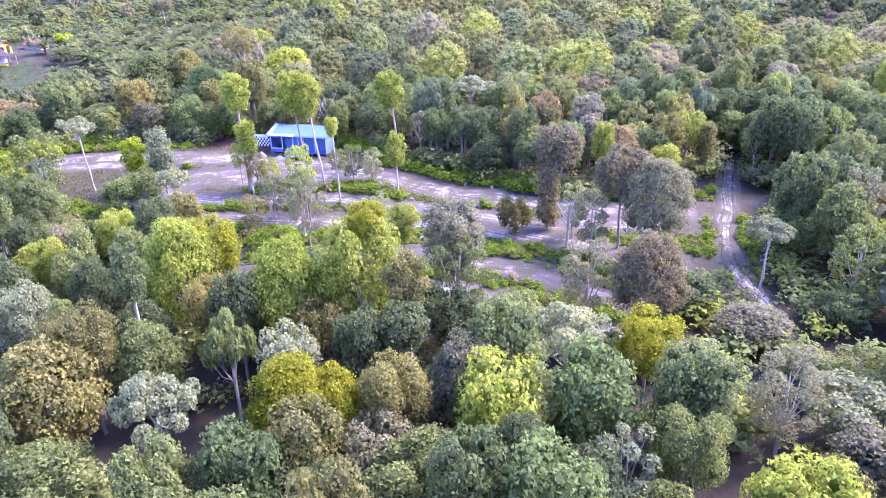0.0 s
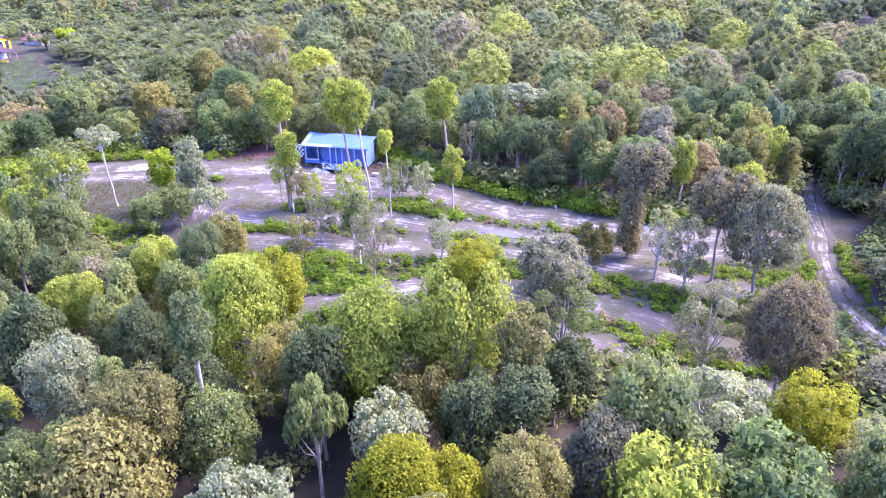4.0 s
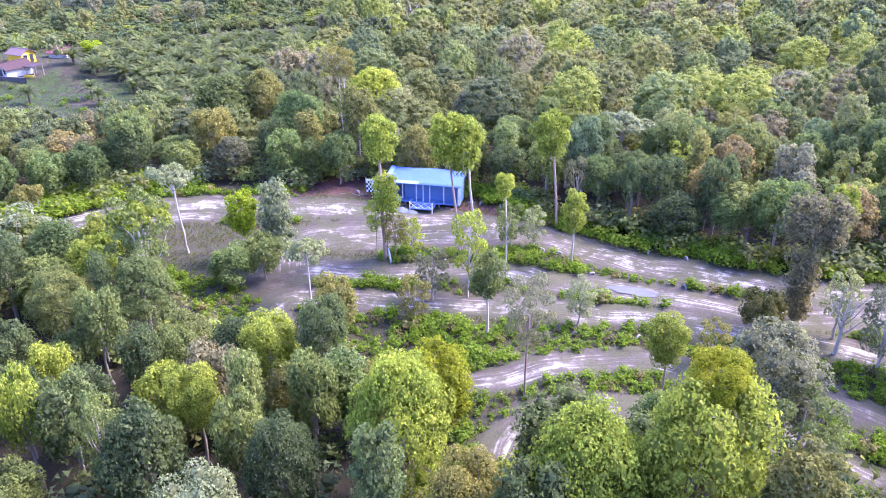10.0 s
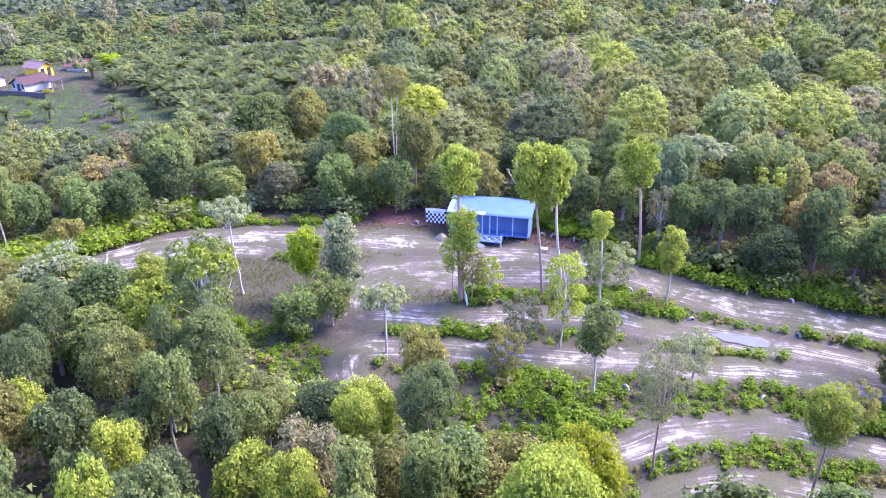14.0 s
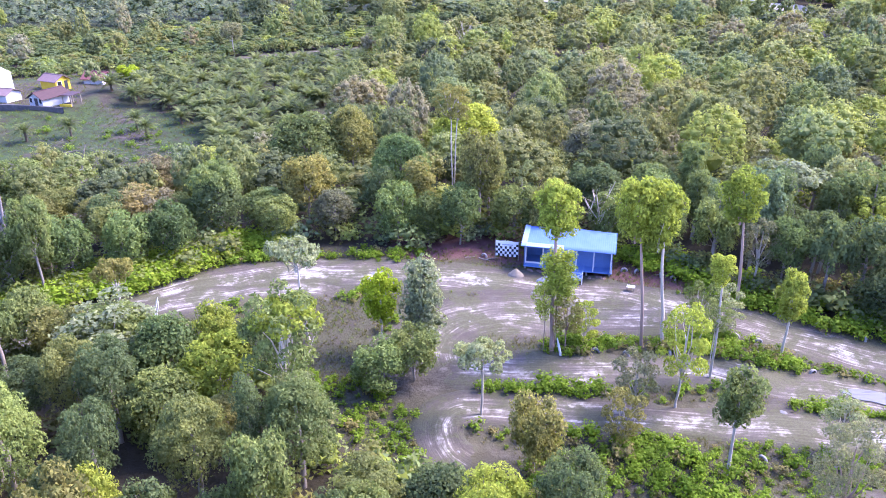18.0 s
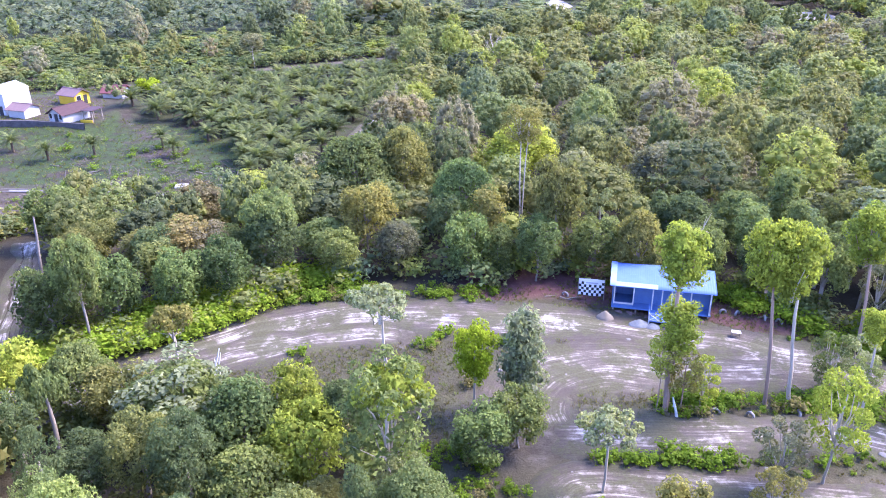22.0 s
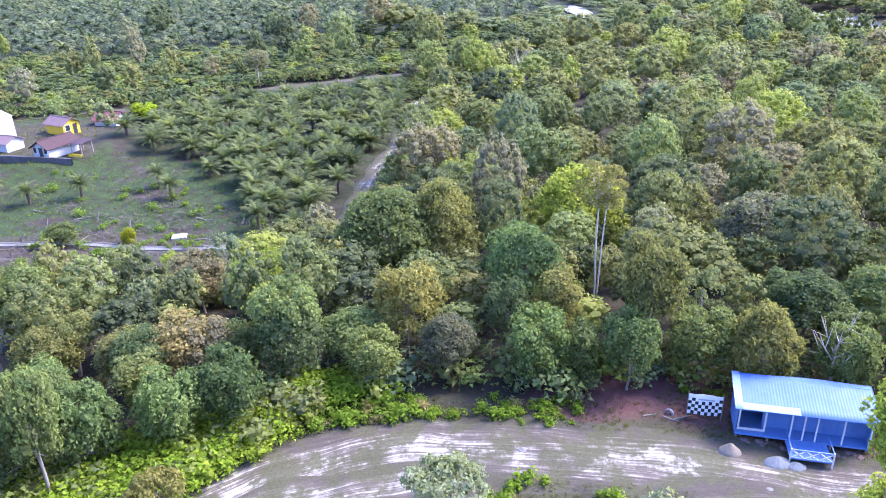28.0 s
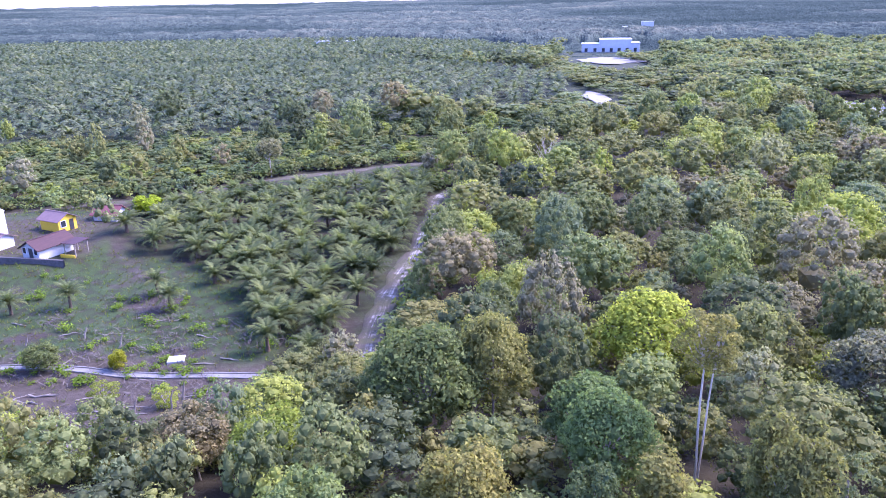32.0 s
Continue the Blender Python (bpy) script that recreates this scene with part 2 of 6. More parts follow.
# canopy behind the clearing: distance haze is put into these paler, greyer leaf colours
WOODS_HAZED = leafy("canopy_leaves_hazed", None, None, True, [
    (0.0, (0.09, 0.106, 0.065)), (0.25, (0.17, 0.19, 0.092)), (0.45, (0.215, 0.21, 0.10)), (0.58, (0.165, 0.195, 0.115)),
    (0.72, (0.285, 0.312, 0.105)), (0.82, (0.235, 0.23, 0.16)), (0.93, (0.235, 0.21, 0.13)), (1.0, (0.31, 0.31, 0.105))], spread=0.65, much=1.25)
PALM = leafy("palm_leaves", (0.085, 0.108, 0.05), (0.135, 0.155, 0.07), gloss=0.08, much=1.1)
PALM_STUFF = leafy("palm_grove_leaves", None, None, True, [(0.0, (0.08, 0.105, 0.072)), (0.6, (0.125, 0.15, 0.095)), (1.0, (0.165, 0.185, 0.11))], gloss=0.08, much=1.1)
HERB = leafy("herb_leaves", None, None, True, [(0.0, (0.13, 0.19, 0.042)), (0.5, (0.18, 0.255, 0.048)), (0.8, (0.225, 0.275, 0.062)), (1.0, (0.20, 0.185, 0.09))], much=1.2)
GRASS = leafy("grass_blades", None, None, True, [(0.0, (0.085, 0.088, 0.038)), (0.5, (0.115, 0.105, 0.055)), (1.0, (0.11, 0.155, 0.042))])
BARK_PALE = plain("bark_pale", (0.34, 0.29, 0.225), (0.52, 0.465, 0.37), 2.0, 0.85, 0.03, stretch=(1, 1, 0.3))
BARK_RED = plain("bark_reddish", (0.26, 0.17, 0.12), (0.42, 0.31, 0.24), 2.0, 0.9, 0.03, stretch=(1, 1, 0.3))
BARK_GREY = plain("bark_grey", (0.20, 0.17, 0.14), (0.36, 0.32, 0.27), 2.0, 0.9, 0.03, stretch=(1, 1, 0.3))
BARK_PALM = plain("bark_palm", (0.07, 0.05, 0.035), (0.16, 0.12, 0.08), 5.0, 0.95, 0.08)
BRUSH = plain("brushwood", (0.07, 0.06, 0.052), (0.14, 0.122, 0.11), 2.0, 0.95, 0.01)
DEADWOOD = plain("deadwood", (0.15, 0.13, 0.112), (0.27, 0.24, 0.205), 3.0, 0.9, 0.02)


def ground_material():
    m, n, l, p = shader("earth", 0.95, 0, 0.15)
    pos = n.new("ShaderNodeNewGeometry").outputs["Position"]

    def zone(name):
        a = n.new("ShaderNodeAttribute")
        a.attribute_name = name
        return a.outputs["Fac"]
    big, mid, fine = noise_of(n, l, pos, 0.11, 4), noise_of(n, l, pos, 0.55, 5, 0.7), noise_of(n, l, pos, 5.0, 4, 0.7)
    litter = ramp(n, l, mid, [(0.3, (0.02, 0.018, 0.012)), (0.7, (0.042, 0.038, 0.022))])
    soil = ramp(n, l, mid, [(0.30, (0.042, 0.037, 0.028)), (0.46, (0.058, 0.052, 0.039)), (0.6, (0.09, 0.081, 0.064)), (0.78, (0.18, 0.17, 0.15))])
    turf = ramp(n, l, mid, [(0.3, (0.05, 0.05, 0.026)), (0.55, (0.068, 0.063, 0.036)), (0.75, (0.10, 0.083, 0.068))])
    soil = mixed(n, l, ramp(n, l, calc(n, l, 'ADD', big, calc(n, l, 'MULTIPLY', fine, 0.18)), [(0.5, (0, 0, 0)), (0.64, (1, 1, 1))]), soil, turf)
    soil = mixed(n, l, zone("turf"), soil, ramp(n, l, noise_of(n, l, pos, 0.9, 5, 0.75), [(0.32, (0.058, 0.047, 0.042)), (0.45, (0.043, 0.043, 0.024)), (0.62, (0.05, 0.054, 0.025)), (0.8, (0.085, 0.074, 0.062))]))
    meadow = ramp(n, l, mid, [(0.32, (0.03, 0.024, 0.019)), (0.42, (0.016, 0.026, 0.009)), (0.52, (0.024, 0.05, 0.01)), (0.78, (0.035, 0.066, 0.013))])
    meadow = mixed(n, l, ramp(n, l, calc(n, l, 'ADD', big, calc(n, l, 'MULTIPLY', fine, 0.12)), [(0.59, (0, 0, 0)), (0.68, (1, 1, 1))]), meadow, ramp(n, l, mid, [(0.35, (0.028, 0.022, 0.019)), (0.58, (0.045, 0.038, 0.032)), (0.74, (0.13, 0.12, 0.11))]))
    waste = ramp(n, l, mid, [(0.3, (0.03, 0.029, 0.016)), (0.5, (0.05, 0.04, 0.031)), (0.66, (0.066, 0.055, 0.046)), (0.8, (0.11, 0.097, 0.087))])
    woods = ramp(n, l, noise_of(n, l, pos, 0.16, 6, 0.75), [(0.3, (0.015, 0.024, 0.012)), (0.55, (0.03, 0.045, 0.02)), (0.75, (0.05, 0.066, 0.028))])
    red = ramp(n, l, mid, [(0.3, (0.085, 0.032, 0.036)), (0.7, (0.145, 0.07, 0.07))])
    c = mixed(n, l, zone("clear"), litter, soil)
    c = mixed(n, l, zone("red"), c, red)
    c = mixed(n, l, zone("meadow"), c, meadow)
    c = mixed(n, l, zone("waste"), c, waste)
    c = mixed(n, l, zone("far"), c, woods)
    c = mixed(n, l, calc(n, l, 'MULTIPLY', fine, 0.45), c, (0.05, 0.04, 0.03))
    l.new(c, p.inputs["Base Color"])
    bumped(n, l, p, calc(n, l, 'ADD', mid, calc(n, l, 'MULTIPLY', fine, 0.4)), 0.9, 0.25)
    return m


def track_material(name, worn=0.14, pale=1.0):
    """Sand worn in streaks along the way; the edges break up into soil."""
    m, n, l, p = shader(name, 0.9, 0, 0.25)
    uv = n.new("ShaderNodeUVMap")
    uv.uv_map = "UVMap"
    sep = n.new("ShaderNodeSeparateXYZ")
    l.new(uv.outputs["UV"], sep.inputs[0])
    pos = n.new("ShaderNodeNewGeometry").outputs["Position"]
    bent = n.new("ShaderNodeVectorMath")
    bent.operation = 'ADD'
    l.new(uv.outputs["UV"], bent.inputs[0])
    wave = n.new("ShaderNodeTexNoise")
    wave.inputs["Scale"].default_value = 0.17
    l.new(pos, wave.inputs["Vector"])
    l.new(wave.outputs["Color"], bent.inputs[1])
    ruts = noise_of(n, l, bent.outputs["Vector"], 1.0, 7, 0.72, (1.3, 0.28, 1))
    lines = noise_of(n, l, bent.outputs["Vector"], 1.0, 5, 0.72, (4.5, 0.13, 1))
    mid, fine = noise_of(n, l, pos, 0.8, 7, 0.72), noise_of(n, l, pos, 6.0, 4, 0.7)
    side = n.new("ShaderNodeAttribute")
    side.attribute_name = "side"
    patch = noise_of(n, l, pos, 0.13, 3, 0.6)
    f = calc(n, l, 'ADD', calc(n, l, 'MULTIPLY', ruts, 0.30), calc(n, l, 'MULTIPLY', lines, 0.80))
    f = calc(n, l, 'ADD', f, calc(n, l, 'MULTIPLY', mid, 0.50))
    f = calc(n, l, 'ADD', f, calc(n, l, 'MULTIPLY', fine, 0.10))
    f = calc(n, l, 'ADD', f, calc(n, l, 'MULTIPLY', calc(n, l, 'SUBTRACT', patch, 0.26), 0.42))
    f = calc(n, l, 'SUBTRACT', f, calc(n, l, 'MULTIPLY', side.outputs["Fac"], 0.30))
    f = calc(n, l, 'SUBTRACT', f, worn + 0.145)
    s = pale
    c = ramp(n, l, f, [(0.42, (0.036, 0.032, 0.024)), (0.51, (0.054, 0.048, 0.036)), (0.585, (0.076 * s, 0.068 * s, 0.053 * s)), (0.655, (0.20 * s, 0.187 * s, 0.16 * s)), (0.755, (0.42 * s, 0.405 * s, 0.37 * s))])
    c = mixed(n, l, calc(n, l, 'MULTIPLY', fine, 0.35), c, (0.14, 0.11, 0.10))
    verge = calc(n, l, 'ADD', calc(n, l, 'MULTIPLY', side.outputs["Fac"], 0.42), calc(n, l, 'MULTIPLY', noise_of(n, l, pos, 0.5, 7, 0.8), 1.0))
    verge = ramp(n, l, verge, [(0.66, (0, 0, 0)), (0.86, (1, 1, 1))])
    c = mixed(n, l, verge, c, ramp(n, l, fine, [(0.35, (0.05, 0.042, 0.038)), (0.5, (0.052, 0.05, 0.032)), (0.7, (0.07, 0.066, 0.042))]))
    weeds = ramp(n, l, calc(n, l, 'ADD', noise_of(n, l, pos, 0.33, 6, 0.72), calc(n, l, 'MULTIPLY', fine, 0.12)), [(0.525, (0, 0, 0)), (0.61, (0.9, 0.9, 0.9))])
    c = mixed(n, l, weeds, c, ramp(n, l, fine, [(0.35, (0.045, 0.042, 0.024)), (0.6, (0.062, 0.064, 0.03))]))
    l.new(c, p.inputs["Base Color"])
    l.new(ramp(n, l, mid, [(0.35, (0.72,) * 3), (0.5, (0.95,) * 3)]), p.inputs["Roughness"])
    bumped(n, l, p, calc(n, l, 'ADD', calc(n, l, 'MULTIPLY', lines, 0.8), calc(n, l, 'MULTIPLY', fine, 0.4)), 0.6, 0.12)
    return m


EARTH = ground_material()
SAND = track_material("track_sand", 0.19)
DARK_DIRT = track_material("road_dark_earth", 0.3, 0.6)
SAND_WORN = track_material("track_sand_worn", 0.212)
DIRT = track_material("road_dirt", 0.18, 0.9)
BLUE_ROOF = plain("roof_blue_sheet", (0.075, 0.14, 0.40), (0.10, 0.17, 0.46), 0.8, 0.55, 0.004, 0.0, 0.25)
BLUE_PALE = plain("roof_pale_blue_sheet", (0.19, 0.27, 0.58), (0.22, 0.31, 0.62), 1.2, 0.5, 0.004, 0.0, 0.3)
BLUE_WALL = plain("boards_blue", (0.11, 0.19, 0.40), (0.14, 0.235, 0.46), 1.5, 0.65, 0.006)
WHITE = plain("paint_white", (0.55, 0.55, 0.54), (0.66, 0.66, 0.65), 2.0, 0.6, 0.004)
BLACK = plain("cloth_black", (0.015, 0.015, 0.018), (0.03, 0.03, 0.03), 4.0, 0.8, 0.002)
CLOTH = plain("cloth_white", (0.74, 0.74, 0.74), (0.84, 0.84, 0.84), 4.0, 0.85, 0.004)
GREYTEXT = plain("print_grey", (0.35, 0.36, 0.38), (0.5, 0.5, 0.52), 4.0, 0.85, 0.002)
STONE = plain("rubble_reddish", (0.10, 0.065, 0.06), (0.19, 0.14, 0.125), 2.0, 0.9, 0.05)
SANDHEAP = plain("heap_sand", (0.19, 0.16, 0.115), (0.26, 0.22, 0.165), 3.0, 0.95, 0.03)
GRAVEL = plain("heap_gravel", (0.13, 0.145, 0.15), (0.21, 0.225, 0.23), 6.0, 0.9, 0.05)
RUBBER = plain("tyre_paint", (0.2, 0.19, 0.185), (0.3, 0.285, 0.28), 5.0, 0.7, 0.01)
CONCRETE = plain("concrete", (0.13, 0.125, 0.118), (0.2, 0.195, 0.185), 0.6, 0.85, 0.01)
PLASTER = plain("plaster_white", (0.36, 0.355, 0.35), (0.46, 0.455, 0.44), 0.5, 0.8, 0.005)
YELLOW = plain("plaster_yellow", (0.55, 0.37, 0.015), (0.62, 0.44, 0.03), 0.6, 0.75, 0.005)
MAROON = plain("roof_maroon", (0.034, 0.016, 0.016), (0.06, 0.027, 0.026), 0.7, 0.7, 0.03, stretch=(6, 1, 1))
ROSE = plain("roof_red", (0.13, 0.042, 0.04), (0.17, 0.068, 0.062), 0.6, 0.7, 0.03)
PINKISH = plain("roof_pink", (0.13, 0.085, 0.082), (0.18, 0.12, 0.115), 0.6, 0.75, 0.03)
METALW = plain("sheet_white", (0.36, 0.37, 0.38), (0.46, 0.47, 0.48), 0.4, 0.45, 0.004, 0.0, 0.5)
# near-black paint for solid panels, stands in for unlit rooms behind openings
INSIDE_SHADE = plain("inside_shade", (0.02, 0.02, 0.022), (0.04, 0.04, 0.04), 2.0, 0.6, 0.002)
STONEWALL = plain("wall_stone", (0.05, 0.046, 0.046), (0.12, 0.11, 0.11), 1.5, 0.95, 0.06)
GLASS, _n, _l, _p = shader("window_glass", 0.08, 0, 0.6)
_p.inputs["Base Color"].default_value = (0.02, 0.025, 0.03, 1)

# ---- plan ----
CLEARING = [(-70, 86), (-64, 94), (-60, 95.5), (-54, 100.5), (-51, 105), (-46.6, 106.3), (-39, 106.3), (-34, 105), (-29.7, 105), (-24, 106.5), (-12, 103.5), (-7, 98), (-3, 94),
            (0.5, 90), (6, 86), (12, 82.5), (18, 79.5), (26, 78.5), (36, 84), (40, 78), (34, 70), (30.6, 60), (30.2, 50), (29, 46)]
CLEARING += [(27.6, 50), (26, 58), (20, 62), (19, 55), (22, 46), (16, 47), (8, 51), (0, 55.5), (-6, 57), (-11, 56), (-12, 51), (-17, 52), (-17, 58), (-19, 62), (-25, 62),
             (-29, 68), (-35, 72), (-39, 77), (-44, 82), (-52, 86.5), (-60, 86.5)]
MEADOW = [(-150, 157), (-66, 150.5), (-62, 160), (-70, 175), (-85, 192), (-104, 196), (-112, 215), (-112, 226), (-135, 222), (-170, 215)]
WASTE = [(-120, 133), (-88, 128), (-72, 127.5), (-64, 134), (-64, 150), (-66, 153), (-82, 156), (-110, 157)]
GROVE = [(-61, 152), (-55.4, 151.5), (-55, 158), (-53.5, 172), (-51.5, 185), (-47.5, 212), (-45, 235), (-50, 247), (-86, 237), (-108, 225), (-108, 208), (-86, 188.5), (-76, 175), (-69, 163)]
FARGROVE = [(-330, 298), (-125, 306), (-60, 336), (0, 352), (20, 400), (10, 480), (-60, 560), (-430, 560), (-480, 420)]
FARTHEST = [(-520, 545), (-60, 555), (0, 500), (30, 560), (38, 640), (0, 760), (-120, 880), (-640, 880)]
BELT = [(-230, 215), (-136, 227), (-115, 234), (-93.5, 245), (-85, 253.5), (-55, 268), (-20, 274), (10, 330), (18, 352), (-60, 345), (-330, 334)]
VERGE = [(-112, 222), (-86, 237), (-50, 247), (-45, 262), (-55, 265), (-85, 251), (-115, 231)]
OPENING = [(3, 45), (12, 38), (20, 30), (31, 30), (34, 46), (34, 76), (26, 76), (23, 60), (14, 52)]
TRACKS = {
    "upper": ([(-75, 82), (-69, 86.5), (-63.7, 90.8), (-60.8, 93.2), (-57, 95.7), (-53, 98.2), (-48.6, 100), (-44, 100.4), (-39, 99.9), (-34.4, 99), (-29.8, 98.1), (-25.3, 97.2), (-21, 96),
               (-15.7, 94.6), (-13, 93.3), (-10.6, 91.7), (-6.8, 90.2), (-3, 88), (1, 85.2), (6, 81.6), (12, 79), (18.6, 76.3), (24, 75), (31, 75.5)], 6.4),
    "inner": ([(-31.5, 81.5), (-32.2, 85.2), (-31.2, 88.4), (-28.6, 90.6), (-24.5, 91.4), (-19.8, 90.6), (-14, 90.2), (-9, 90.6)], 7.6),
    "swirl": ([(-31.5, 84.6), (-29.6, 83.4), (-26.5, 82.6), (-21, 82.2), (-15.3, 82), (-10, 81.8), (-6.5, 80), (-1.4, 78.9), (2, 77.5), (6, 75.3), (12, 72.6), (19, 72.5), (27, 71)], 4.8),
    "middle": ([(-28, 71.5), (-30.4, 72.8), (-31.4, 75.3), (-30.6, 77.4), (-28.4, 78), (-24, 77.3), (-18, 76.5), (-12.3, 75.3), (-8, 74.6), (-3, 73.6), (0, 73.3), (5, 71.5), (10.5, 69.3), (14.5, 67.6), (19, 64.8), (26, 62)], 4.4),
    "bend": ([(-63, 89.6), (-58.5, 92), (-54, 94.2), (-49.5, 95.8), (-45, 96.8), (-40, 96.6)], 4.2),
    "lower": ([(-20, 63.4), (-17.5, 64.3), (-12.7, 64.8), (-9.8, 65.7), (-5.5, 66.5), (-1.5, 66.7), (2, 65.2), (4.4, 63.7), (8.5, 62), (12.4, 59.5), (15, 56.5), (17.5, 54)], 3.8),
    "front": ([(-15.5, 52), (-14.2, 55), (-13.2, 58), (-10.8, 60.3), (-6.8, 61.3), (-3.8, 61), (-0.7, 60), (3, 58.4), (7, 56.1), (9.3, 53.7), (12, 51.9), (16.2, 50), (21, 47), (28, 44)], 3.8),
}
RIGHT_ROAD = [(40, 92), (36, 83), (33.5, 76), (30.2, 68), (28.6, 62), (28.9, 56), (28.9, 50), (28.4, 45.5)]
LEFT_ROAD = [(-84, 122), (-79, 109), (-75.8, 99), (-73.3, 94), (-69, 87)]
FOOTPATH = [(-24.7, 69), (-24.4, 67.5), (-23.6, 65.7), (-21.5, 64)]
PALM_ROAD = [(-54.5, 150), (-54.2, 159), (-53, 170), (-51, 181), (-48.4, 195), (-46, 212), (-44.4, 230), (-40, 237)]
DARK_ROAD = [(-190, 208), (-136, 224.4), (-115, 231.6), (-93.5, 242.4), (-85, 251), (-55, 265), (-24, 270)]
HUT = (-22.5, 99.8)

SITES = [(88, 625, 34, 45), (60, 530, 24, 75), (20, 366, 9, 30), (106, 322, 16, 36), (222, 1000, 14, 25), (-131, 818, 26, 30), (190, 990, 14, 20), (-77, 600, 40, 8)]

# ---- ground ----
def grown(start, stop, step, limit, rate=1.13):
    out, s = [start], step
    while abs(out[-1]) < limit and abs(out[-1] - start) < 20000:
        s *= rate
        out.append(out[-1] + (s if stop > start else -s))
    return out[1:]


xs = np.array(grown(-100, -9999, 0.8, 4700)[::-1] + list(np.arange(-100, 45, 0.8)) + grown(44.8, 9999, 0.8, 4700))
ys = np.array(grown(18, -9999, 0.8, 900)[::-1] + list(np.arange(18, 112, 0.8)) + grown(111.6, 9999, 0.8, 4700, 1.06))
gx, gy = np.meshgrid(xs, ys)
px, py = gx.ravel(), gy.ravel()
pz = land(px, py)
idx = np.arange(len(px)).reshape(gx.shape)
quads = np.stack([idx[:-1, :-1], idx[:-1, 1:], idx[1:, 1:], idx[1:, :-1]], -1).reshape(-1, 4)
ground_me = mesh_np("ground", np.stack([px, py, pz], 1), quads, [EARTH], flat=False)
ripple = 2.2 * (vnoise(px / 3, py / 3, 5) - 0.5)
attr(ground_me, "clear", smooth((inside(CLEARING, px, py) + ripple + 0.8) / 1.6))
lanes = np.full(len(px), 99.0)
for line, width in TRACKS.values():
    lanes = np.minimum(lanes, near_line(line, px, py) - width * 0.36)
lawn = inside([(-61, 88), (-52, 96), (-47, 97.6), (-35, 96.5), (-28, 94.5), (-33, 92), (-36, 86), (-34, 81), (-42, 83), (-52, 87)], px, py)
attr(ground_me, "turf", smooth((lanes - 0.2) / 0.9) * np.clip(smooth((vnoise(px / 4.5, py / 4.5, 21) + 0.5 * vnoise(px / 1.6, py / 1.6, 22) - 0.42) / 0.25) + 0.9 * smooth(lawn / 2), 0, 1))
attr(ground_me, "red", smooth((4.0 - near_line([(-33, 104.8), (-26, 104.6), (-22, 103.6), (-13, 100.6), (-8, 97)], px, py) + ripple) / 2.0) * 0.85)
attr(ground_me, "meadow", np.maximum(np.maximum(smooth((inside(MEADOW, px, py) + 3 * ripple + 2) / 5), smooth((inside(VERGE, px, py) + ripple) / 2)), 0.45 * smooth((inside(GROVE, px, py) + 6) / 3)))
attr(ground_me, "waste", np.maximum(smooth((inside(WASTE, px, py) + ripple + 1) / 3), 0.9 * smooth((inside([(-150, 190), (-104, 189.5), (-106, 204), (-111, 217), (-128, 219), (-150, 214)], px, py) + ripple + 1) / 3)))
attr(ground_me, "far", np.maximum(smooth((np.hypot(px, py) - 420) / 150), smooth((inside(FARGROVE, px, py) + 30) / 15)))
tagged(new("ground", ground_me), "sandy brown earth with leaf litter and rough grass", "ground", kind="structure")


def ribbon(name, line, width, material, label, lift=0.05, step=0.6, wobble=0.8, kind="structure", cat="track"):
    """A strip of worn earth that follows the ground."""
    pts = [Vector((*p, 0)) for p in line]
    dense = []
    for i in range(len(pts) - 1):
        a, b, c, d = pts[max(i - 1, 0)], pts[i], pts[i + 1], pts[min(i + 2, len(pts) - 1)]
        k = max(2, int((c - b).length / step))
        for j in range(k):
            t = j / k
            dense.append(0.5 * ((2 * b) + (c - a) * t + (2 * a - 5 * b + 4 * c - d) * t * t + (3 * b - a - 3 * c + d) * t ** 3))
    dense.append(pts[-1])
    across = 13
    V, U, S, F, run = [], [], [], [], 0.0
    for i, p in enumerate(dense):
        q = dense[min(i + 1, len(dense) - 1)] - dense[max(i - 1, 0)]
        q.normalize()
        nrm = Vector((-q.y, q.x, 0))
        run += (p - dense[i - 1]).length if i else 0
        w = width * (1 + wobble * (float(vnoise(run / 4.0, 3.3, hash_of(name))) - 0.5))
        for k in range(across):
            s = k / (across - 1) * 2 - 1
            r = p + nrm * (s * w / 2)
            rut = -0.05 * math.exp(-((abs(s) - 0.38) / 0.14) ** 2) + 0.04 * math.exp(-(s / 0.2) ** 2)
            tail = smooth(min(i, len(dense) - 1 - i) * step / 3.0)
            edge = (1 - abs(s) ** 6) * tail
            V.append((r.x, r.y, at(r.x, r.y) + (lift + rut) * edge + 0.006 - 0.06 * (abs(s) > 0.99) - 0.12 * (1 - tail)))
            U.append((s * w / 2, run))
            S.append(max(max(0.0, abs(s) - 0.3) / 0.7, 1.2 * (1 - tail)))
        if i:
            o = (i - 1) * across
            for k in range(across - 1):
                F.append((o + k, o + k + 1, o + across + k + 1, o + across + k))
    me = mesh_np(name, V, F, [material], flat=False)
    attr(me, "side", S)
    uvl = me.uv_layers.new(name="UVMap")
    vi = np.empty(len(me.loops), np.int32)
    me.loops.foreach_get("vertex_index", vi)
    uvl.data.foreach_set("uv", np.asarray(U, np.float32)[vi].ravel())
    return tagged(new(name, me), label, cat, kind=kind)


def hash_of(s):
    return sum(ord(c) * (i + 1) for i, c in enumerate(s)) % 97


for i, (key, (line, width)) in enumerate(TRACKS.items()):
    ribbon("track_%d" % (i + 1), line, width * 1.22, SAND if key == "upper" else SAND_WORN, "rutted pale sand track through the clearing", 0.05 + 0.02 * i)
ribbon("road_right", RIGHT_ROAD, 3.0, DIRT, "rough dirt road with pale stones between trees", 0.03)
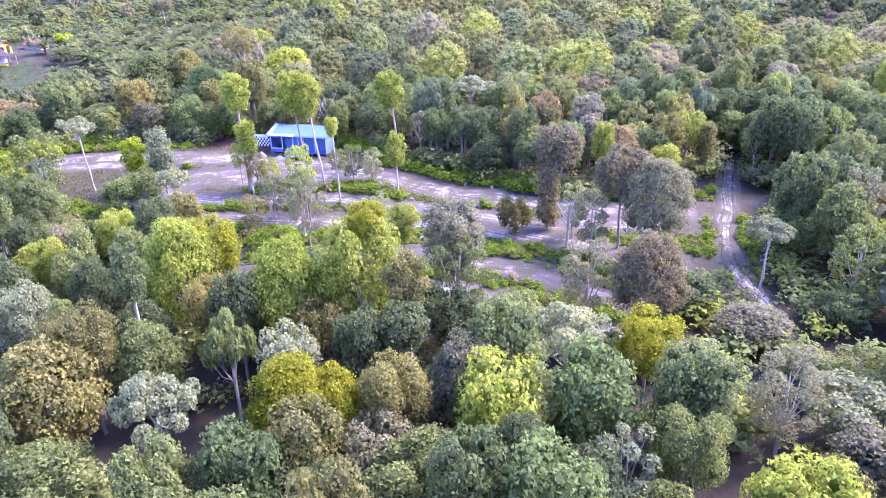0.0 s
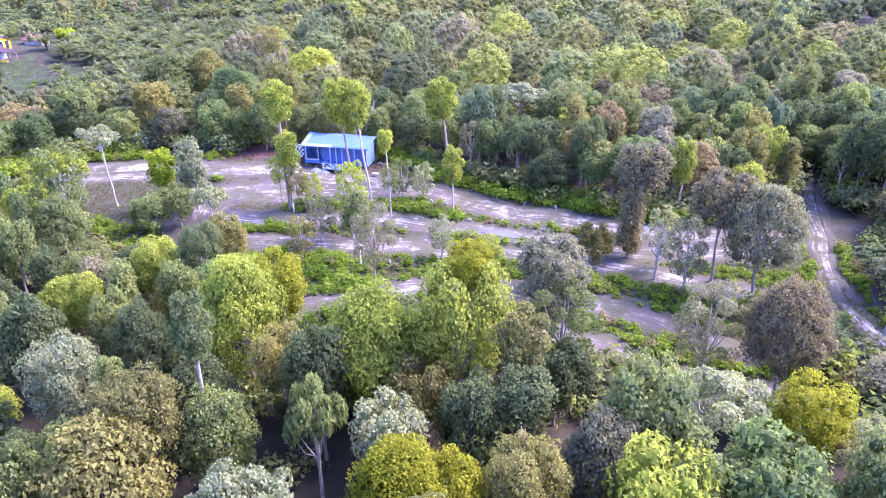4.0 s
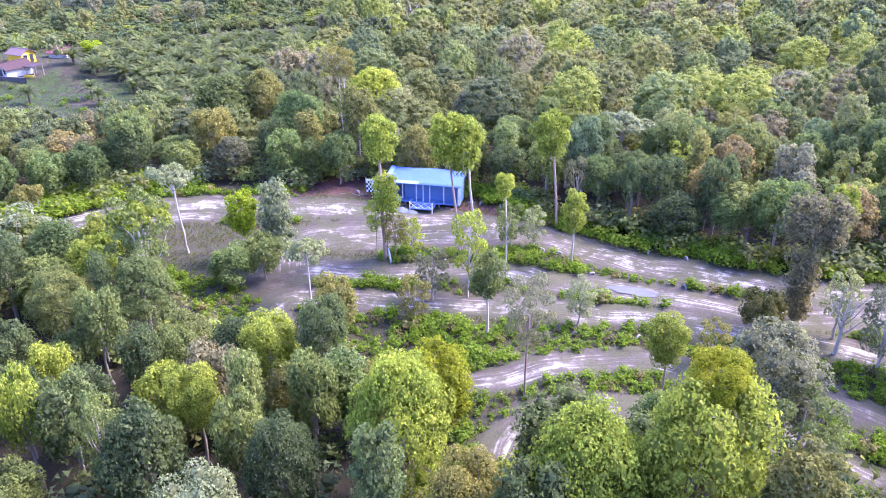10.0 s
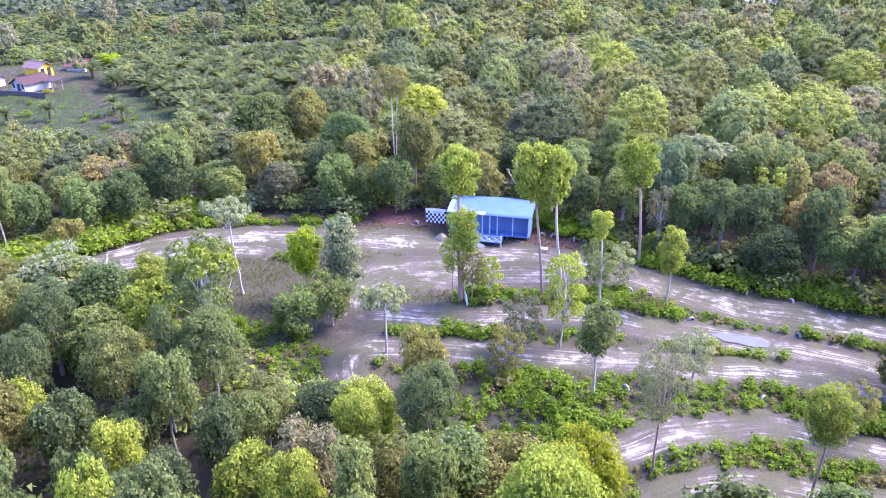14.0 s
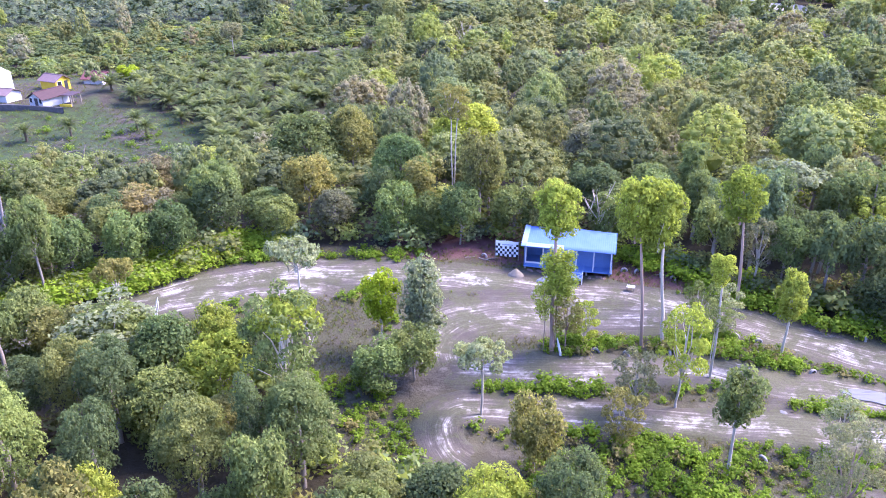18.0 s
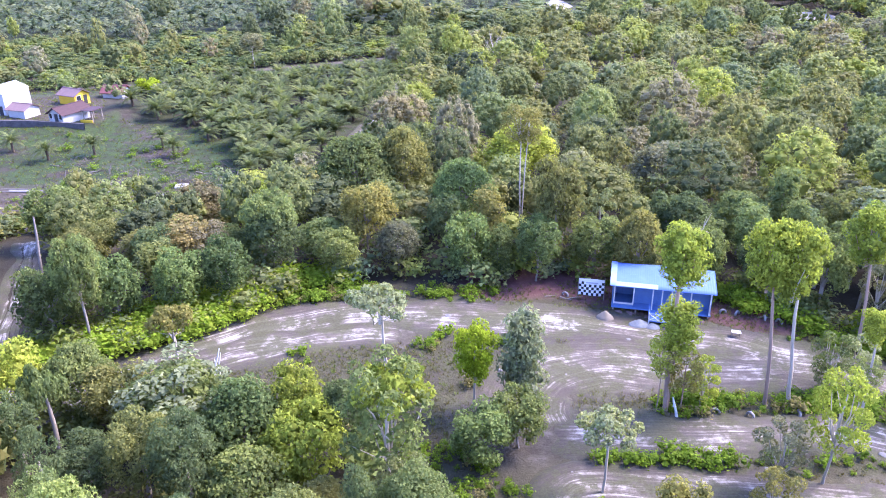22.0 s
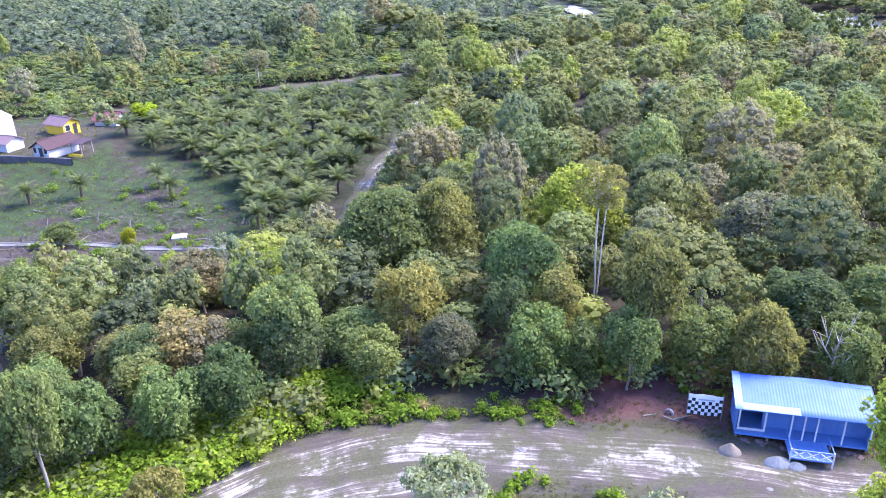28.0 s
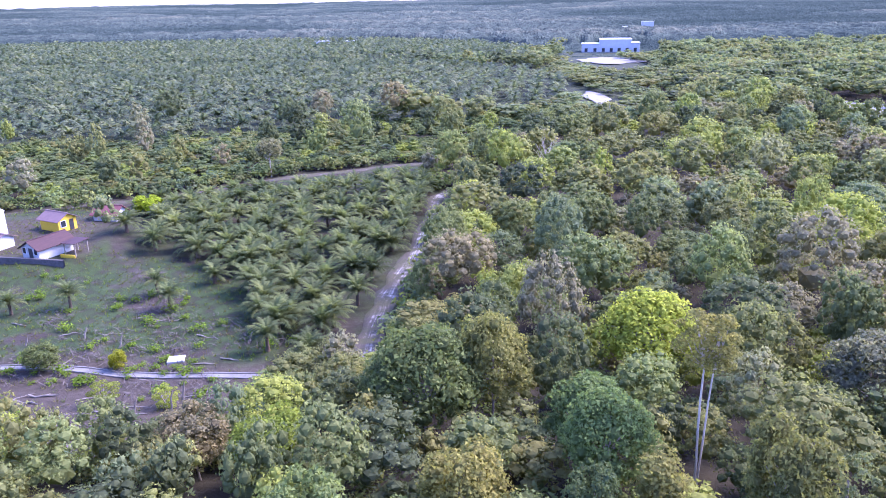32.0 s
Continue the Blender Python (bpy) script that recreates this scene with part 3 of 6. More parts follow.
ribbon("road_left", LEFT_ROAD, 3.6, SAND, "pale sandy lane leaving the forest", 0.03)
ribbon("footpath", FOOTPATH, 0.7, SAND, "narrow trodden footpath through low scrub", 0.06)
ribbon("road_palm", PALM_ROAD, 4.2, DIRT, "pale sandy lane beside the oil palms", 0.1, 1.5)
ribbon("road_far", DARK_ROAD, 3.4, DARK_DIRT, "dark earth road behind the palm grove", 0.15, 2.5)

# bluish treetop colours: the haze of the distance is put into them
DISTANT, n, l, p = shader("distant_treetops", 1.0, 0, 0.0)
a = n.new("ShaderNodeAttribute")
a.attribute_name = "tint"
pos = n.new("ShaderNodeNewGeometry").outputs["Position"]
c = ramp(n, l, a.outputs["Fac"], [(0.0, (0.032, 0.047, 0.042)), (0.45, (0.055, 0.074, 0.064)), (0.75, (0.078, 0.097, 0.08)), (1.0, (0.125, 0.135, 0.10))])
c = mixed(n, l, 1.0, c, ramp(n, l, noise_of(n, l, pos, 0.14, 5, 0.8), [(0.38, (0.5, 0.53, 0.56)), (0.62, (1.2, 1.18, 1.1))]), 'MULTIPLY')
l.new(c, p.inputs["Base Color"])
bumped(n, l, p, noise_of(n, l, pos, 0.22, 4, 0.75), 1.0, 4.0)

# ---- trees ----
def ico(level):
    bm = bmesh.new()
    bmesh.ops.create_icosphere(bm, subdivisions=level, radius=1)
    v = np.array([x.co[:] for x in bm.verts])
    f = np.array([[x.index for x in p.verts] for p in bm.faces])
    bm.free()
    return v, f


ICO = {1: ico(1), 2: ico(2)}


def foliage(blobs, leaves, size, r, core=0.74, droop=0.0, lift=0.0, level=1, whole=0.38, slim=False, stir=0.42, heart_shade=(0.0, 0.12)):
    """Triangles of leaves set over round clumps, with a dense heart in each, coloured dark as inner shade. blobs: rows
    of centre and radius.
    """
    blobs = np.asarray(blobs, float)
    V, F, N, Y, n = [], [], [], [], 0
    mid = blobs[:, :3].mean(0)
    ICO_V, ICO_F = ICO[level]
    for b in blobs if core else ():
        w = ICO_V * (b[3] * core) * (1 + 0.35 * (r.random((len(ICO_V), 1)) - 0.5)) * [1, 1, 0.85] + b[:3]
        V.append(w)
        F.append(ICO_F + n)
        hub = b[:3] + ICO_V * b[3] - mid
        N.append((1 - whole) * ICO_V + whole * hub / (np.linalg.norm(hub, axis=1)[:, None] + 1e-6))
        # low values put the inner shade of the clump into its colour
        Y.append(r.uniform(*heart_shade, len(w)))
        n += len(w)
    pick = r.choice(len(blobs), leaves, p=blobs[:, 3] ** 2 / (blobs[:, 3] ** 2).sum())
    d = r.normal(size=(leaves, 3))
    d[:, 2] += 0.35 + lift
    d /= np.linalg.norm(d, axis=1)[:, None]
    c = blobs[pick, :3] + d * blobs[pick, 3:4] * ((0.86 if slim else 0.78) + 0.34 * r.random((leaves, 1))) * [1, 1, 0.88]
    out = c - mid
    out /= np.linalg.norm(out, axis=1)[:, None] + 1e-6
    face = 1.2 * ((1 - whole) * d + whole * out) + [0, 0, 0.15] + stir * r.normal(size=(leaves, 3))
    face /= np.linalg.norm(face, axis=1)[:, None]
    nrm = face + 0.5 * r.normal(size=(leaves, 3))
    nrm *= np.sign((nrm * face).sum(1))[:, None]
    nrm /= np.linalg.norm(nrm, axis=1)[:, None]
    u = np.cross(nrm, r.normal(size=(leaves, 3)))
    u[:, 2] -= droop
    u /= np.linalg.norm(u, axis=1)[:, None]
    v = np.cross(u, nrm)
    s = size * (0.6 + 0.8 * r.random((leaves, 1)))
    q = np.stack([c - u * s * 0.5, c + v * s * 0.34 + nrm * s * 0.1, c + u * s * 0.62 - nrm * s * 0.08, c - v * s * 0.34 + nrm * s * 0.1], 1)
    if slim:  # one triangle a leaf
        q = np.stack([c - u * s * 0.55, c + u * s * 0.45 + v * s * 0.4, c + u * s * 0.45 - v * s * 0.4], 1)
        F.append(n + np.arange(3 * leaves).reshape(-1, 3))
        V.append(q.reshape(-1, 3))
        N.append(np.repeat(face, 3, 0))
        Y.append(np.repeat(r.random(leaves), 3))
        return np.concatenate(V), np.concatenate(F), np.concatenate(N), np.concatenate(Y)
    V.append(q.reshape(-1, 3))
    N.append(np.repeat(face, 4, 0))
    Y.append(np.repeat(r.random(leaves), 4))
    k = n + 4 * np.arange(leaves)[:, None]
    F.append(np.concatenate([k + [[0, 1, 2]], k + [[0, 2, 3]]]))
    return np.concatenate(V), np.concatenate(F), np.concatenate(N), np.concatenate(Y)


def clumps(kind, r):
    """Leaf clumps of a crown of radius and half height 1, by habit."""
    out = []
    if kind == "round":
        for i in range(32):
            a, h = 2.4 * i + r.random(), 1 - 1.75 * (i + 0.5) / 32
            w = math.sqrt(max(0.0, 1 - h * h * (0.75 if h > 0 else 1.0))) * 0.74
            out.append((w * math.cos(a) * (0.85 + 0.3 * r.random()), w * math.sin(a) * (0.85 + 0.3 * r.random()), h * 0.78, 0.2 + 0.14 * r.random()))
        out.append((0, 0, 0.1, 0.5))
    elif kind == "dome":
        for i in range(40):
            a, q = 2.4 * i, math.sqrt((i + 0.5) / 40)
            out.append((0.82 * q * math.cos(a), 0.82 * q * math.sin(a), 0.72 - 1.0 * q * q + 0.24 * (r.random() - 0.5), 0.16 + 0.12 * r.random()))
        for i in range(8):
            a = i * 0.785
            out.append((0.6 * math.cos(a), 0.6 * math.sin(a), -0.45 - 0.3 * r.random(), 0.26))
    elif kind == "pole":
        for i in range(17):
            a, h = 2.4 * i, 0.8 - 1.6 * (i + 0.5) / 17
            w = 0.62 * (1 - 0.55 * abs(h - 0.15)) * (0.5 + 0.6 * r.random())
            out.append((w * math.cos(a), w * math.sin(a), h, 0.24 + 0.14 * r.random()))
    elif kind == "spread":
        for i in range(18):
            a, q = 2.4 * i, math.sqrt((i + 0.5) / 18)
            out.append((0.82 * q * math.cos(a), 0.82 * q * math.sin(a), 0.55 * (1 - q) + 0.5 * (r.random() - 0.5), 0.17 + 0.12 * r.random()))
    elif kind == "column":
        for i in range(22):
            a, h = 2.4 * i, 0.88 - 1.76 * (i + 0.5) / 22
            w = 0.55 * (0.55 + 0.7 * r.random()) * (1.0 if h < 0.4 else 0.75)
            out.append((w * math.cos(a), w * math.sin(a), h, 0.26 + 0.12 * r.random()))
    elif kind == "airy":
        for i in range(22):
            a, h = 2.4 * i, 0.85 - 1.7 * (i + 0.5) / 22
            w = 0.8 * math.sqrt(max(0.05, 1 - h * h)) * (0.6 + 0.5 * r.random())
            out.append((w * math.cos(a), w * math.sin(a), h, 0.12 + 0.13 * r.random()))
    return out


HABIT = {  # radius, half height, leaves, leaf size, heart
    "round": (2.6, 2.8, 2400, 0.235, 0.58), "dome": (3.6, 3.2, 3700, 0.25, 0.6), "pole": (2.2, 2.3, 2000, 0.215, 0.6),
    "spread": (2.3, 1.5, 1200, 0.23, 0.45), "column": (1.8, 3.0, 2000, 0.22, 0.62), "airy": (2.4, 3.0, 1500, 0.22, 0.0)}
CROWN, FINE, BRANCHES, RAW, RAW_FINE = {}, {}, {}, {}, {}
for kind, (rad, half, leaves, size, heart) in HABIT.items():
    CROWN[kind], FINE[kind], BRANCHES[kind], RAW[kind], RAW_FINE[kind] = [], [], [], [], []
    for k in range(4 if kind in ("round", "dome") else 3):
        r = np.random.default_rng(hash_of(kind) * 10 + k)
        bl = np.array(clumps(kind, r)) * [rad, rad, half, (rad + half) / 2]
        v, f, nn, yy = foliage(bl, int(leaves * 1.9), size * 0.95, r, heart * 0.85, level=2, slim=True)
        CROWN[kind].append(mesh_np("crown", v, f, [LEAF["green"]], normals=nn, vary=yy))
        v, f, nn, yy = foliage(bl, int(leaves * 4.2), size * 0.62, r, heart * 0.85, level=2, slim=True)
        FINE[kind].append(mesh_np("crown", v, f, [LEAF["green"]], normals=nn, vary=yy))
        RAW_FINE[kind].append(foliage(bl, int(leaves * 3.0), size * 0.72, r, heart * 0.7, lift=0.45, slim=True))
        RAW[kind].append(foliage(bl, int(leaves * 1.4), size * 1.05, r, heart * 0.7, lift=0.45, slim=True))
        pieces = []
        for b in bl[:: 3 if kind != "airy" else 2]:
            start = np.array([0, 0, -half * (1.0 if kind in ("pole", "spread", "airy") else 0.9) + (b[2] + half) * 0.35 * r.random()])
            mid = (start + b[:3]) / 2 + [0, 0, -0.25] + 0.2 * r.normal(size=3)
            pieces.append(tube([start, mid, b[:3] * [1.02, 1.02, 1.0]], [0.07, 0.045, 0.015], 5, 0.2, k))
        pieces.append(tube([(0, 0, -half * 1.05), (0.05, 0, -half * 0.3), (0, 0.08, half * 0.5)], [0.11, 0.09, 0.03], 6, 0.1, k))
        v, f = joined(pieces)
        BRANCHES[kind].append(mesh_np("bough", v, f, [BARK_GREY], flat=False))
TRUNK = []
for k in range(4):
    r = np.random.default_rng(50 + k)
    zs = [0, 0.03, 0.12, 0.3, 0.5, 0.7, 0.9, 1.0]
    bend = np.cumsum(r.normal(size=(8, 2)) * 0.55, 0)
    bend -= np.outer(np.linspace(0, 1, 8), bend[-1])
    v, f = tube([(bend[i][0], bend[i][1], z) for i, z in enumerate(zs)], [1.7, 1.25, 1.05, 0.97, 0.88, 0.78, 0.68, 0.6], 9, 0.14, k)
    TRUNK.append(mesh_np("trunk", v, f, [BARK_GREY], flat=False))


def wear(ob, material):
    ob.material_slots[0].link = 'OBJECT'
    ob.material_slots[0].material = material
    return ob


WORDS = {"green": "mid-green", "yellow": "bright yellow-green", "dark": "dark green", "pale": "pale silvery green", "olive": "olive green", "brown": "brownish", "blue": "blue-green",
         "lime": "fresh light green", "bright": "vivid green", "grey": "grey-green"}
SHAPE = {"round": "rounded dense crown", "dome": "broad domed crown", "pole": "high small crown", "spread": "thin flat crown", "column": "narrow climber-covered crown", "airy": "thin open crown"}
count = 0


def tree(x, y, height, width, kind, leaf, depth=None, bark=None, lean=(0, 0), girth=None, where="in the forest", group="forest trees", name="tree"):
    """A tree of a given height and crown width; depth is the crown's height, lean shifts its top."""
    global count
    count += 1
    rad, half = HABIT[kind][:2]
    k = count % len(CROWN[kind])
    depth = depth or {"round": 0.62, "dome": 0.6, "pole": 0.36, "spread": 0.3, "column": 0.75, "airy": 0.6}[kind] * height
    bark = bark or {"pole": BARK_PALE, "spread": BARK_PALE, "airy": BARK_PALE}.get(kind, BARK_GREY)
    z = at(x, y) - 0.1
    t = thing(name, pose(x, y, z, 0, 0, (count * 137.5) % 360), "%s tree with %s %s" % (WORDS[leaf], SHAPE[kind], where), "tree", group)
    turn = Matrix.Rotation(-radians((count * 137.5) % 360), 3, 'Z')
    off = turn @ Vector((*lean, 0))
    base = height - depth
    girth = 0.66 * (girth or 0.09 + 0.009 * height)
    top = base + depth * 0.35
    tr = part("trunk", TRUNK[count % 4], None, t)
    sh = Matrix(((girth, 0, off.x * top / height, 0), (0, girth, off.y * top / height, 0), (0, 0, top, 0), (0, 0, 0, 1)))
    tr.matrix_local = sh if lean == (0, 0) else Matrix.LocRotScale(None, Vector((off.x, off.y, height)).to_track_quat('Z', 'Y'), (girth, girth, top))
    wear(tr, bark)
    place = Vector((off.x * (base + depth / 2) / height, off.y * (base + depth / 2) / height, base + depth / 2))
    sc = (width / 2 / rad, width / 2 / rad, depth / 2 / half)
    lb = part("bough", BRANCHES[kind][k], None, t)
    lb.matrix_local = Matrix.LocRotScale(place, None, sc)
    wear(lb, bark)
    cr = part("crown", (FINE if y < 64 and where != "in dense forest" else CROWN)[kind][k], None, t)
    cr.matrix_local = Matrix.LocRotScale(place, None, sc)
    wear(cr, LEAF[leaf])
    TAKEN.append((x, y, width / 2))
    return t


TAKEN = []
OPEN = dict(where="in the clearing", group="trees in the clearing")
# trees that stand free in the clearing
tree(-41.7, 87.4, 9.8, 4.6, "spread", "pale", 3.2, lean=(-0.6, 0), girth=0.17, **OPEN)
tree(-35.6, 86.2, 7.3, 3.8, "pole", "bright", 4.6, girth=0.14, **OPEN)
tree(-32.2, 85.7, 8.4, 3.7, "column", "pale", 7.0, **OPEN)
t = tree(-22.0, 85.0, 14.6, 4.2, "pole", "lime", 4.4, BARK_RED, lean=(0.1, 0), girth=0.26, **OPEN)
# next three stand for vine clumps on this trunk, built as small trees
tree(-21.6, 85.3, 9.0, 3.0, "column", "lime", 4.0, BARK_RED, girth=0.08, **OPEN)
tree(-20.8, 85.0, 5.2, 2.8, "airy", "olive", 3.4, BARK_RED, girth=0.08, **OPEN)
tree(-22.6, 84.8, 6.6, 2.6, "airy", "lime", 3.2, BARK_RED, girth=0.06, **OPEN)
tree(-14.3, 85.6, 14.7, 4.1, "pole", "lime", 5.2, BARK_RED, lean=(-1.9, 0), girth=0.2, **OPEN)
tree(-12.7, 85.4, 14.4, 4.1, "pole", "lime", 5.6, BARK_PALE, lean=(-1.7, 0), girth=0.2, **OPEN)
tree(-58.4, 91.6, 6.8, 4.0, "spread", "olive", 3.6, girth=0.13, **OPEN)
tree(-3.5, 92.5, 13.0, 4.8, "pole", "lime", 5.0, BARK_RED, lean=(-1.5, 0), girth=0.2, **OPEN)
tree(-10.4, 80.9, 10.4, 2.2, "pole", "lime", 2.4, BARK_PALE, lean=(-0.5, 0), girth=0.14, **OPEN)
# lower leaf clump of the tree above, built as a second tree
tree(-10.5, 81.2, 6.6, 2.4, "airy", "green", 2.6, BARK_PALE, girth=0.06, **OPEN)
tree(-3.8, 83.5, 7.9, 3.2, "pole", "lime", 4.4, BARK_PALE, girth=0.17, **OPEN)
tree(-14.2, 77.3, 8.6, 4.0, "airy", "lime", 6.0, BARK_PALE, girth=0.13, **OPEN)
tree(-13.3, 70.4, 8.0, 3.5, "pole", "green", 4.2, BARK_PALE, girth=0.16, **OPEN)
tree(-28.2, 77.2, 6.6, 4.2, "spread", "pale", 3.0, BARK_PALE, girth=0.14, **OPEN)
tree(-25.3, 71.5, 6.0, 3.6, "round", "olive", 5.2, **OPEN)
tree(-41.3, 75.5, 11.6, 6.0, "airy", "green", 7.4, BARK_PALE, girth=0.18, **OPEN)
tree(-41.0, 75.9, 11.0, 5.2, "spread", "lime", 3.6, BARK_PALE, girth=0.1, **OPEN)
tree(-11.2, 62.4, 10.0, 3.8, "airy", "grey", 5.4, BARK_RED, girth=0.12, **OPEN)
tree(-2.4, 60.0, 8.3, 3.5, "pole", "lime", 3.6, BARK_RED, girth=0.13, **OPEN)
tree(2.0, 51.0, 9.4, 5.6, "airy", "green", 6.6, BARK_GREY, girth=0.17, **OPEN)
tree(-7.0, 87.2, 4.6, 3.2, "airy", "pale", 3.6, **OPEN)
tree(-9.4, 86.8, 5.4, 3.2, "airy", "green", 4.2, **OPEN)
tree(-17.4, 77.0, 5.4, 3.6, "airy", "grey", 4.4, **OPEN)
tree(-33.0, 81.8, 5.0, 4.0, "round", "green", 4.4, **OPEN)
tree(-35.5, 80.6, 4.4, 4.4, "round", "blue", 4.0, **OPEN)
tree(-19.2, 85.4, 4.4, 2.8, "airy", "lime", 3.6, **OPEN)
tree(-19.0, 74.0, 4.4, 3.0, "airy", "olive", 3.8, **OPEN)
tree(-5.4, 72.0, 4.6, 3.0, "airy", "pale", 3.4, **OPEN)
tree(1.8, 53.9, 11.0, 5.6, "round", "grey", 6.4, **OPEN)
tree(13.2, 72.4, 11.4, 5.2, "round", "brown", 5.0, **OPEN)
tree(12.4, 71.6, 6.8, 3.0, "column", "brown", 6.2, **OPEN)
tree(18.6, 66.4, 11.0, 5.2, "round", "brown", 6.0, **OPEN)
tree(15.4, 64.6, 7.6, 4.0, "airy", "grey", 6.0, **OPEN)
tree(14.6, 69.2, 6.4, 3.2, "airy", "pale", 4.8, **OPEN)
tree(20.0, 80.6, 9.0, 3.4, "pole", "lime", 5.0, **OPEN)
tree(8.6, 69.5, 4.8, 3.4, "round", "olive", 4.3, **OPEN)
tree(21.1, 63.3, 11.0, 7.4, "dome", "grey", 8.0, **OPEN)
tree(29.2, 57.1, 7.4, 4.8, "spread", "pale", 2.6, BARK_PALE, girth=0.16, **OPEN)
tree(12.3, 51.4, 8.4, 5.2, "airy", "grey", 6.4, **OPEN)
tree(16.3, 48.6, 10.4, 6.2, "dome", "brown", 7.4, **OPEN)
tree(3.4, 66.0, 4.2, 2.8, "airy", "olive", 3.4, **OPEN)

SIDE = dict(where="beside the sand track", group="trees round the clearing")
tree(-63.4, 86.2, 6.4, 5.6, "dome", "green", 5.6, **SIDE)
tree(-68.2, 85.2, 7.0, 5.8, "round", "lime", 6.0, **SIDE)
tree(-59.8, 84.6, 5.6, 5.0, "round", "olive", 5.0, **SIDE)
tree(-72.6, 86.4, 7.4, 5.6, "dome", "blue", 6.2, **SIDE)

EDGE = dict(where="beside the clearing", group="trees round the clearing")
# the front forest
tree(-19.6, 52.2, 11.5, 6.4, "dome", "lime", 9.0, **EDGE)
# added yellow tree, stands in for the sunlit right rim of its neighbour
tree(-17.8, 54.6, 10.2, 4.6, "round", "yellow", 6.0, **EDGE)
tree(-5.2, 46.6, 13.0, 6.0, "round", "lime", 9.6, **EDGE)
# separate small crown makes the yellow top of the tree before it
tree(-4.6, 47.6, 13.6, 3.2, "round", "yellow", 3.0, **EDGE)
tree(-10.6, 46.8, 11.4, 6.9, "dome", "lime", 8.6, **EDGE)
tree(-8.6, 36.4, 8.6, 6.6, "dome", "yellow", 6.8, **EDGE)
tree(-6.4, 35.6, 8.4, 4.2, "round", "yellow", 5.4, **EDGE)
tree(-15.8, 34.2, 9.4, 5.6, "spread", "pale", 5.0, **EDGE)
tree(-22.6, 40.5, 10.0, 4.8, "round", "olive", 6.4, **EDGE)
tree(-2.6, 35.9, 9.0, 4.4, "round", "olive", 6.0, **EDGE)
tree(4.3, 30.8, 8.6, 4.4, "dome", "dark", 5.4, **EDGE)
tree(8.4, 40.9, 8.8, 6.6, "spread", "pale", 4.0, **EDGE)
tree(14.0, 40.6, 8.4, 4.4, "round", "yellow", 5.0, **EDGE)
tree(16.6, 38.2, 7.6, 4.0, "airy", "pale", 5.0, **EDGE)
tree(21.2, 35.8, 8.2, 5.2, "airy", "grey", 5.8, **EDGE)
tree(13.3, 30.4, 8.6, 4.0, "round", "green", 6.0, **EDGE)
tree(-29.1, 46.1, 9.0, 4.4, "round", "pale", 6.2, **EDGE)
tree(-28.9, 62.9, 7.4, 4.2, "round", "lime", 5.2, **EDGE)
tree(-25.1, 62.3, 8.8, 3.6, "round", "dark", 5.2, **EDGE)
tree(-32.1, 56.3, 7.6, 3.4, "round", "lime", 4.6, **EDGE)
tree(-23.3, 42.2, 8.6, 3.6, "round", "olive", 4.6, **EDGE)
tree(-26.0, 50.4, 8.6, 4.6, "dome", "dark", 5.8, **EDGE)
tree(-16.2, 47.4, 8.4, 4.0, "round", "olive", 5.2, **EDGE)
tree(-55.5, 82.7, 6.8, 8.0, "dome", "green", 6.2, **EDGE)
# overlapping pale crown gives the dome above its white-flecked leaves
tree(-55.3, 82.4, 7.1, 8.4, "airy", "pale", 6.0, **EDGE)
tree(-50.6, 80.4, 6.6, 6.4, "dome", "blue", 6.0, **EDGE)
tree(-46.5, 78.0, 6.4, 5.2, "round", "lime", 5.4, **EDGE)
tree(-49.4, 74.8, 6.4, 5.6, "dome", "green", 5.4, **EDGE)
# the forest behind the clearing
tree(-60.6, 100.9, 6.6, 4.6, "round", "blue", 5.4, **EDGE)
tree(-57.0, 102.9, 6.8, 4.8, "round", "blue", 5.4, **EDGE)
tree(-65.6, 99.2, 6.8, 4.8, "round", "blue", 5.6, **EDGE)
tree(-70.2, 96.9, 7.4, 5.2, "round", "green", 6.2, **EDGE)
tree(-34.7, 107.3, 6.8, 5.0, "round", "blue", 6.0, **EDGE)
tree(-31.4, 106.8, 5.6, 3.2, "column", "green", 5.2, **EDGE)
tree(-28.0, 106.0, 6.8, 4.6, "round", "blue", 5.2, **EDGE)
tree(-18.6, 105.0, 8.0, 5.4, "dome", "olive", 6.2, **EDGE)
tree(-13.0, 103.6, 6.6, 4.2, "round", "green", 5.4, **EDGE)
tree(-25.8, 109.4, 11.5, 5.2, "round", "olive", 7.4, **EDGE)
tree(-34.4, 116.8, 9.8, 7.2, "dome", "blue", 6.6, **EDGE)
tree(-44.6, 112.3, 8.6, 5.8, "round", "olive", 6.0, **EDGE)
tree(-47.0, 128.5, 11.8, 10.8, "dome", "green", 8.6, **EDGE)
tree(-41.2, 130.2, 12.2, 7.0, "dome", "olive", 7.4, **EDGE)
tree(-25.5, 138.4, 12.8, 10.4, "dome", "lime", 7.6, **EDGE)
tree(-34.3, 122.7, 8.6, 8.0, "dome", "blue", 6.0, **EDGE)
tree(-28.4, 116.6, 15.2, 4.4, "airy", "olive", 4.0, BARK_PALE, lean=(-0.3, 0), girth=0.13, **EDGE)
tree(-28.3, 116.7, 14.6, 3.6, "airy", "olive", 3.6, BARK_PALE, lean=(0.6, 0), girth=0.11, **EDGE)
tree(-65.1, 124.0, 6.8, 5.8, "round", "brown", 5.4, **EDGE)
tree(-58.6, 122.1, 6.6, 6.4, "round", "lime", 5.4, **EDGE)
tree(-9.0, 128.5, 10.2, 9.2, "dome", "grey", 7.0, **EDGE)
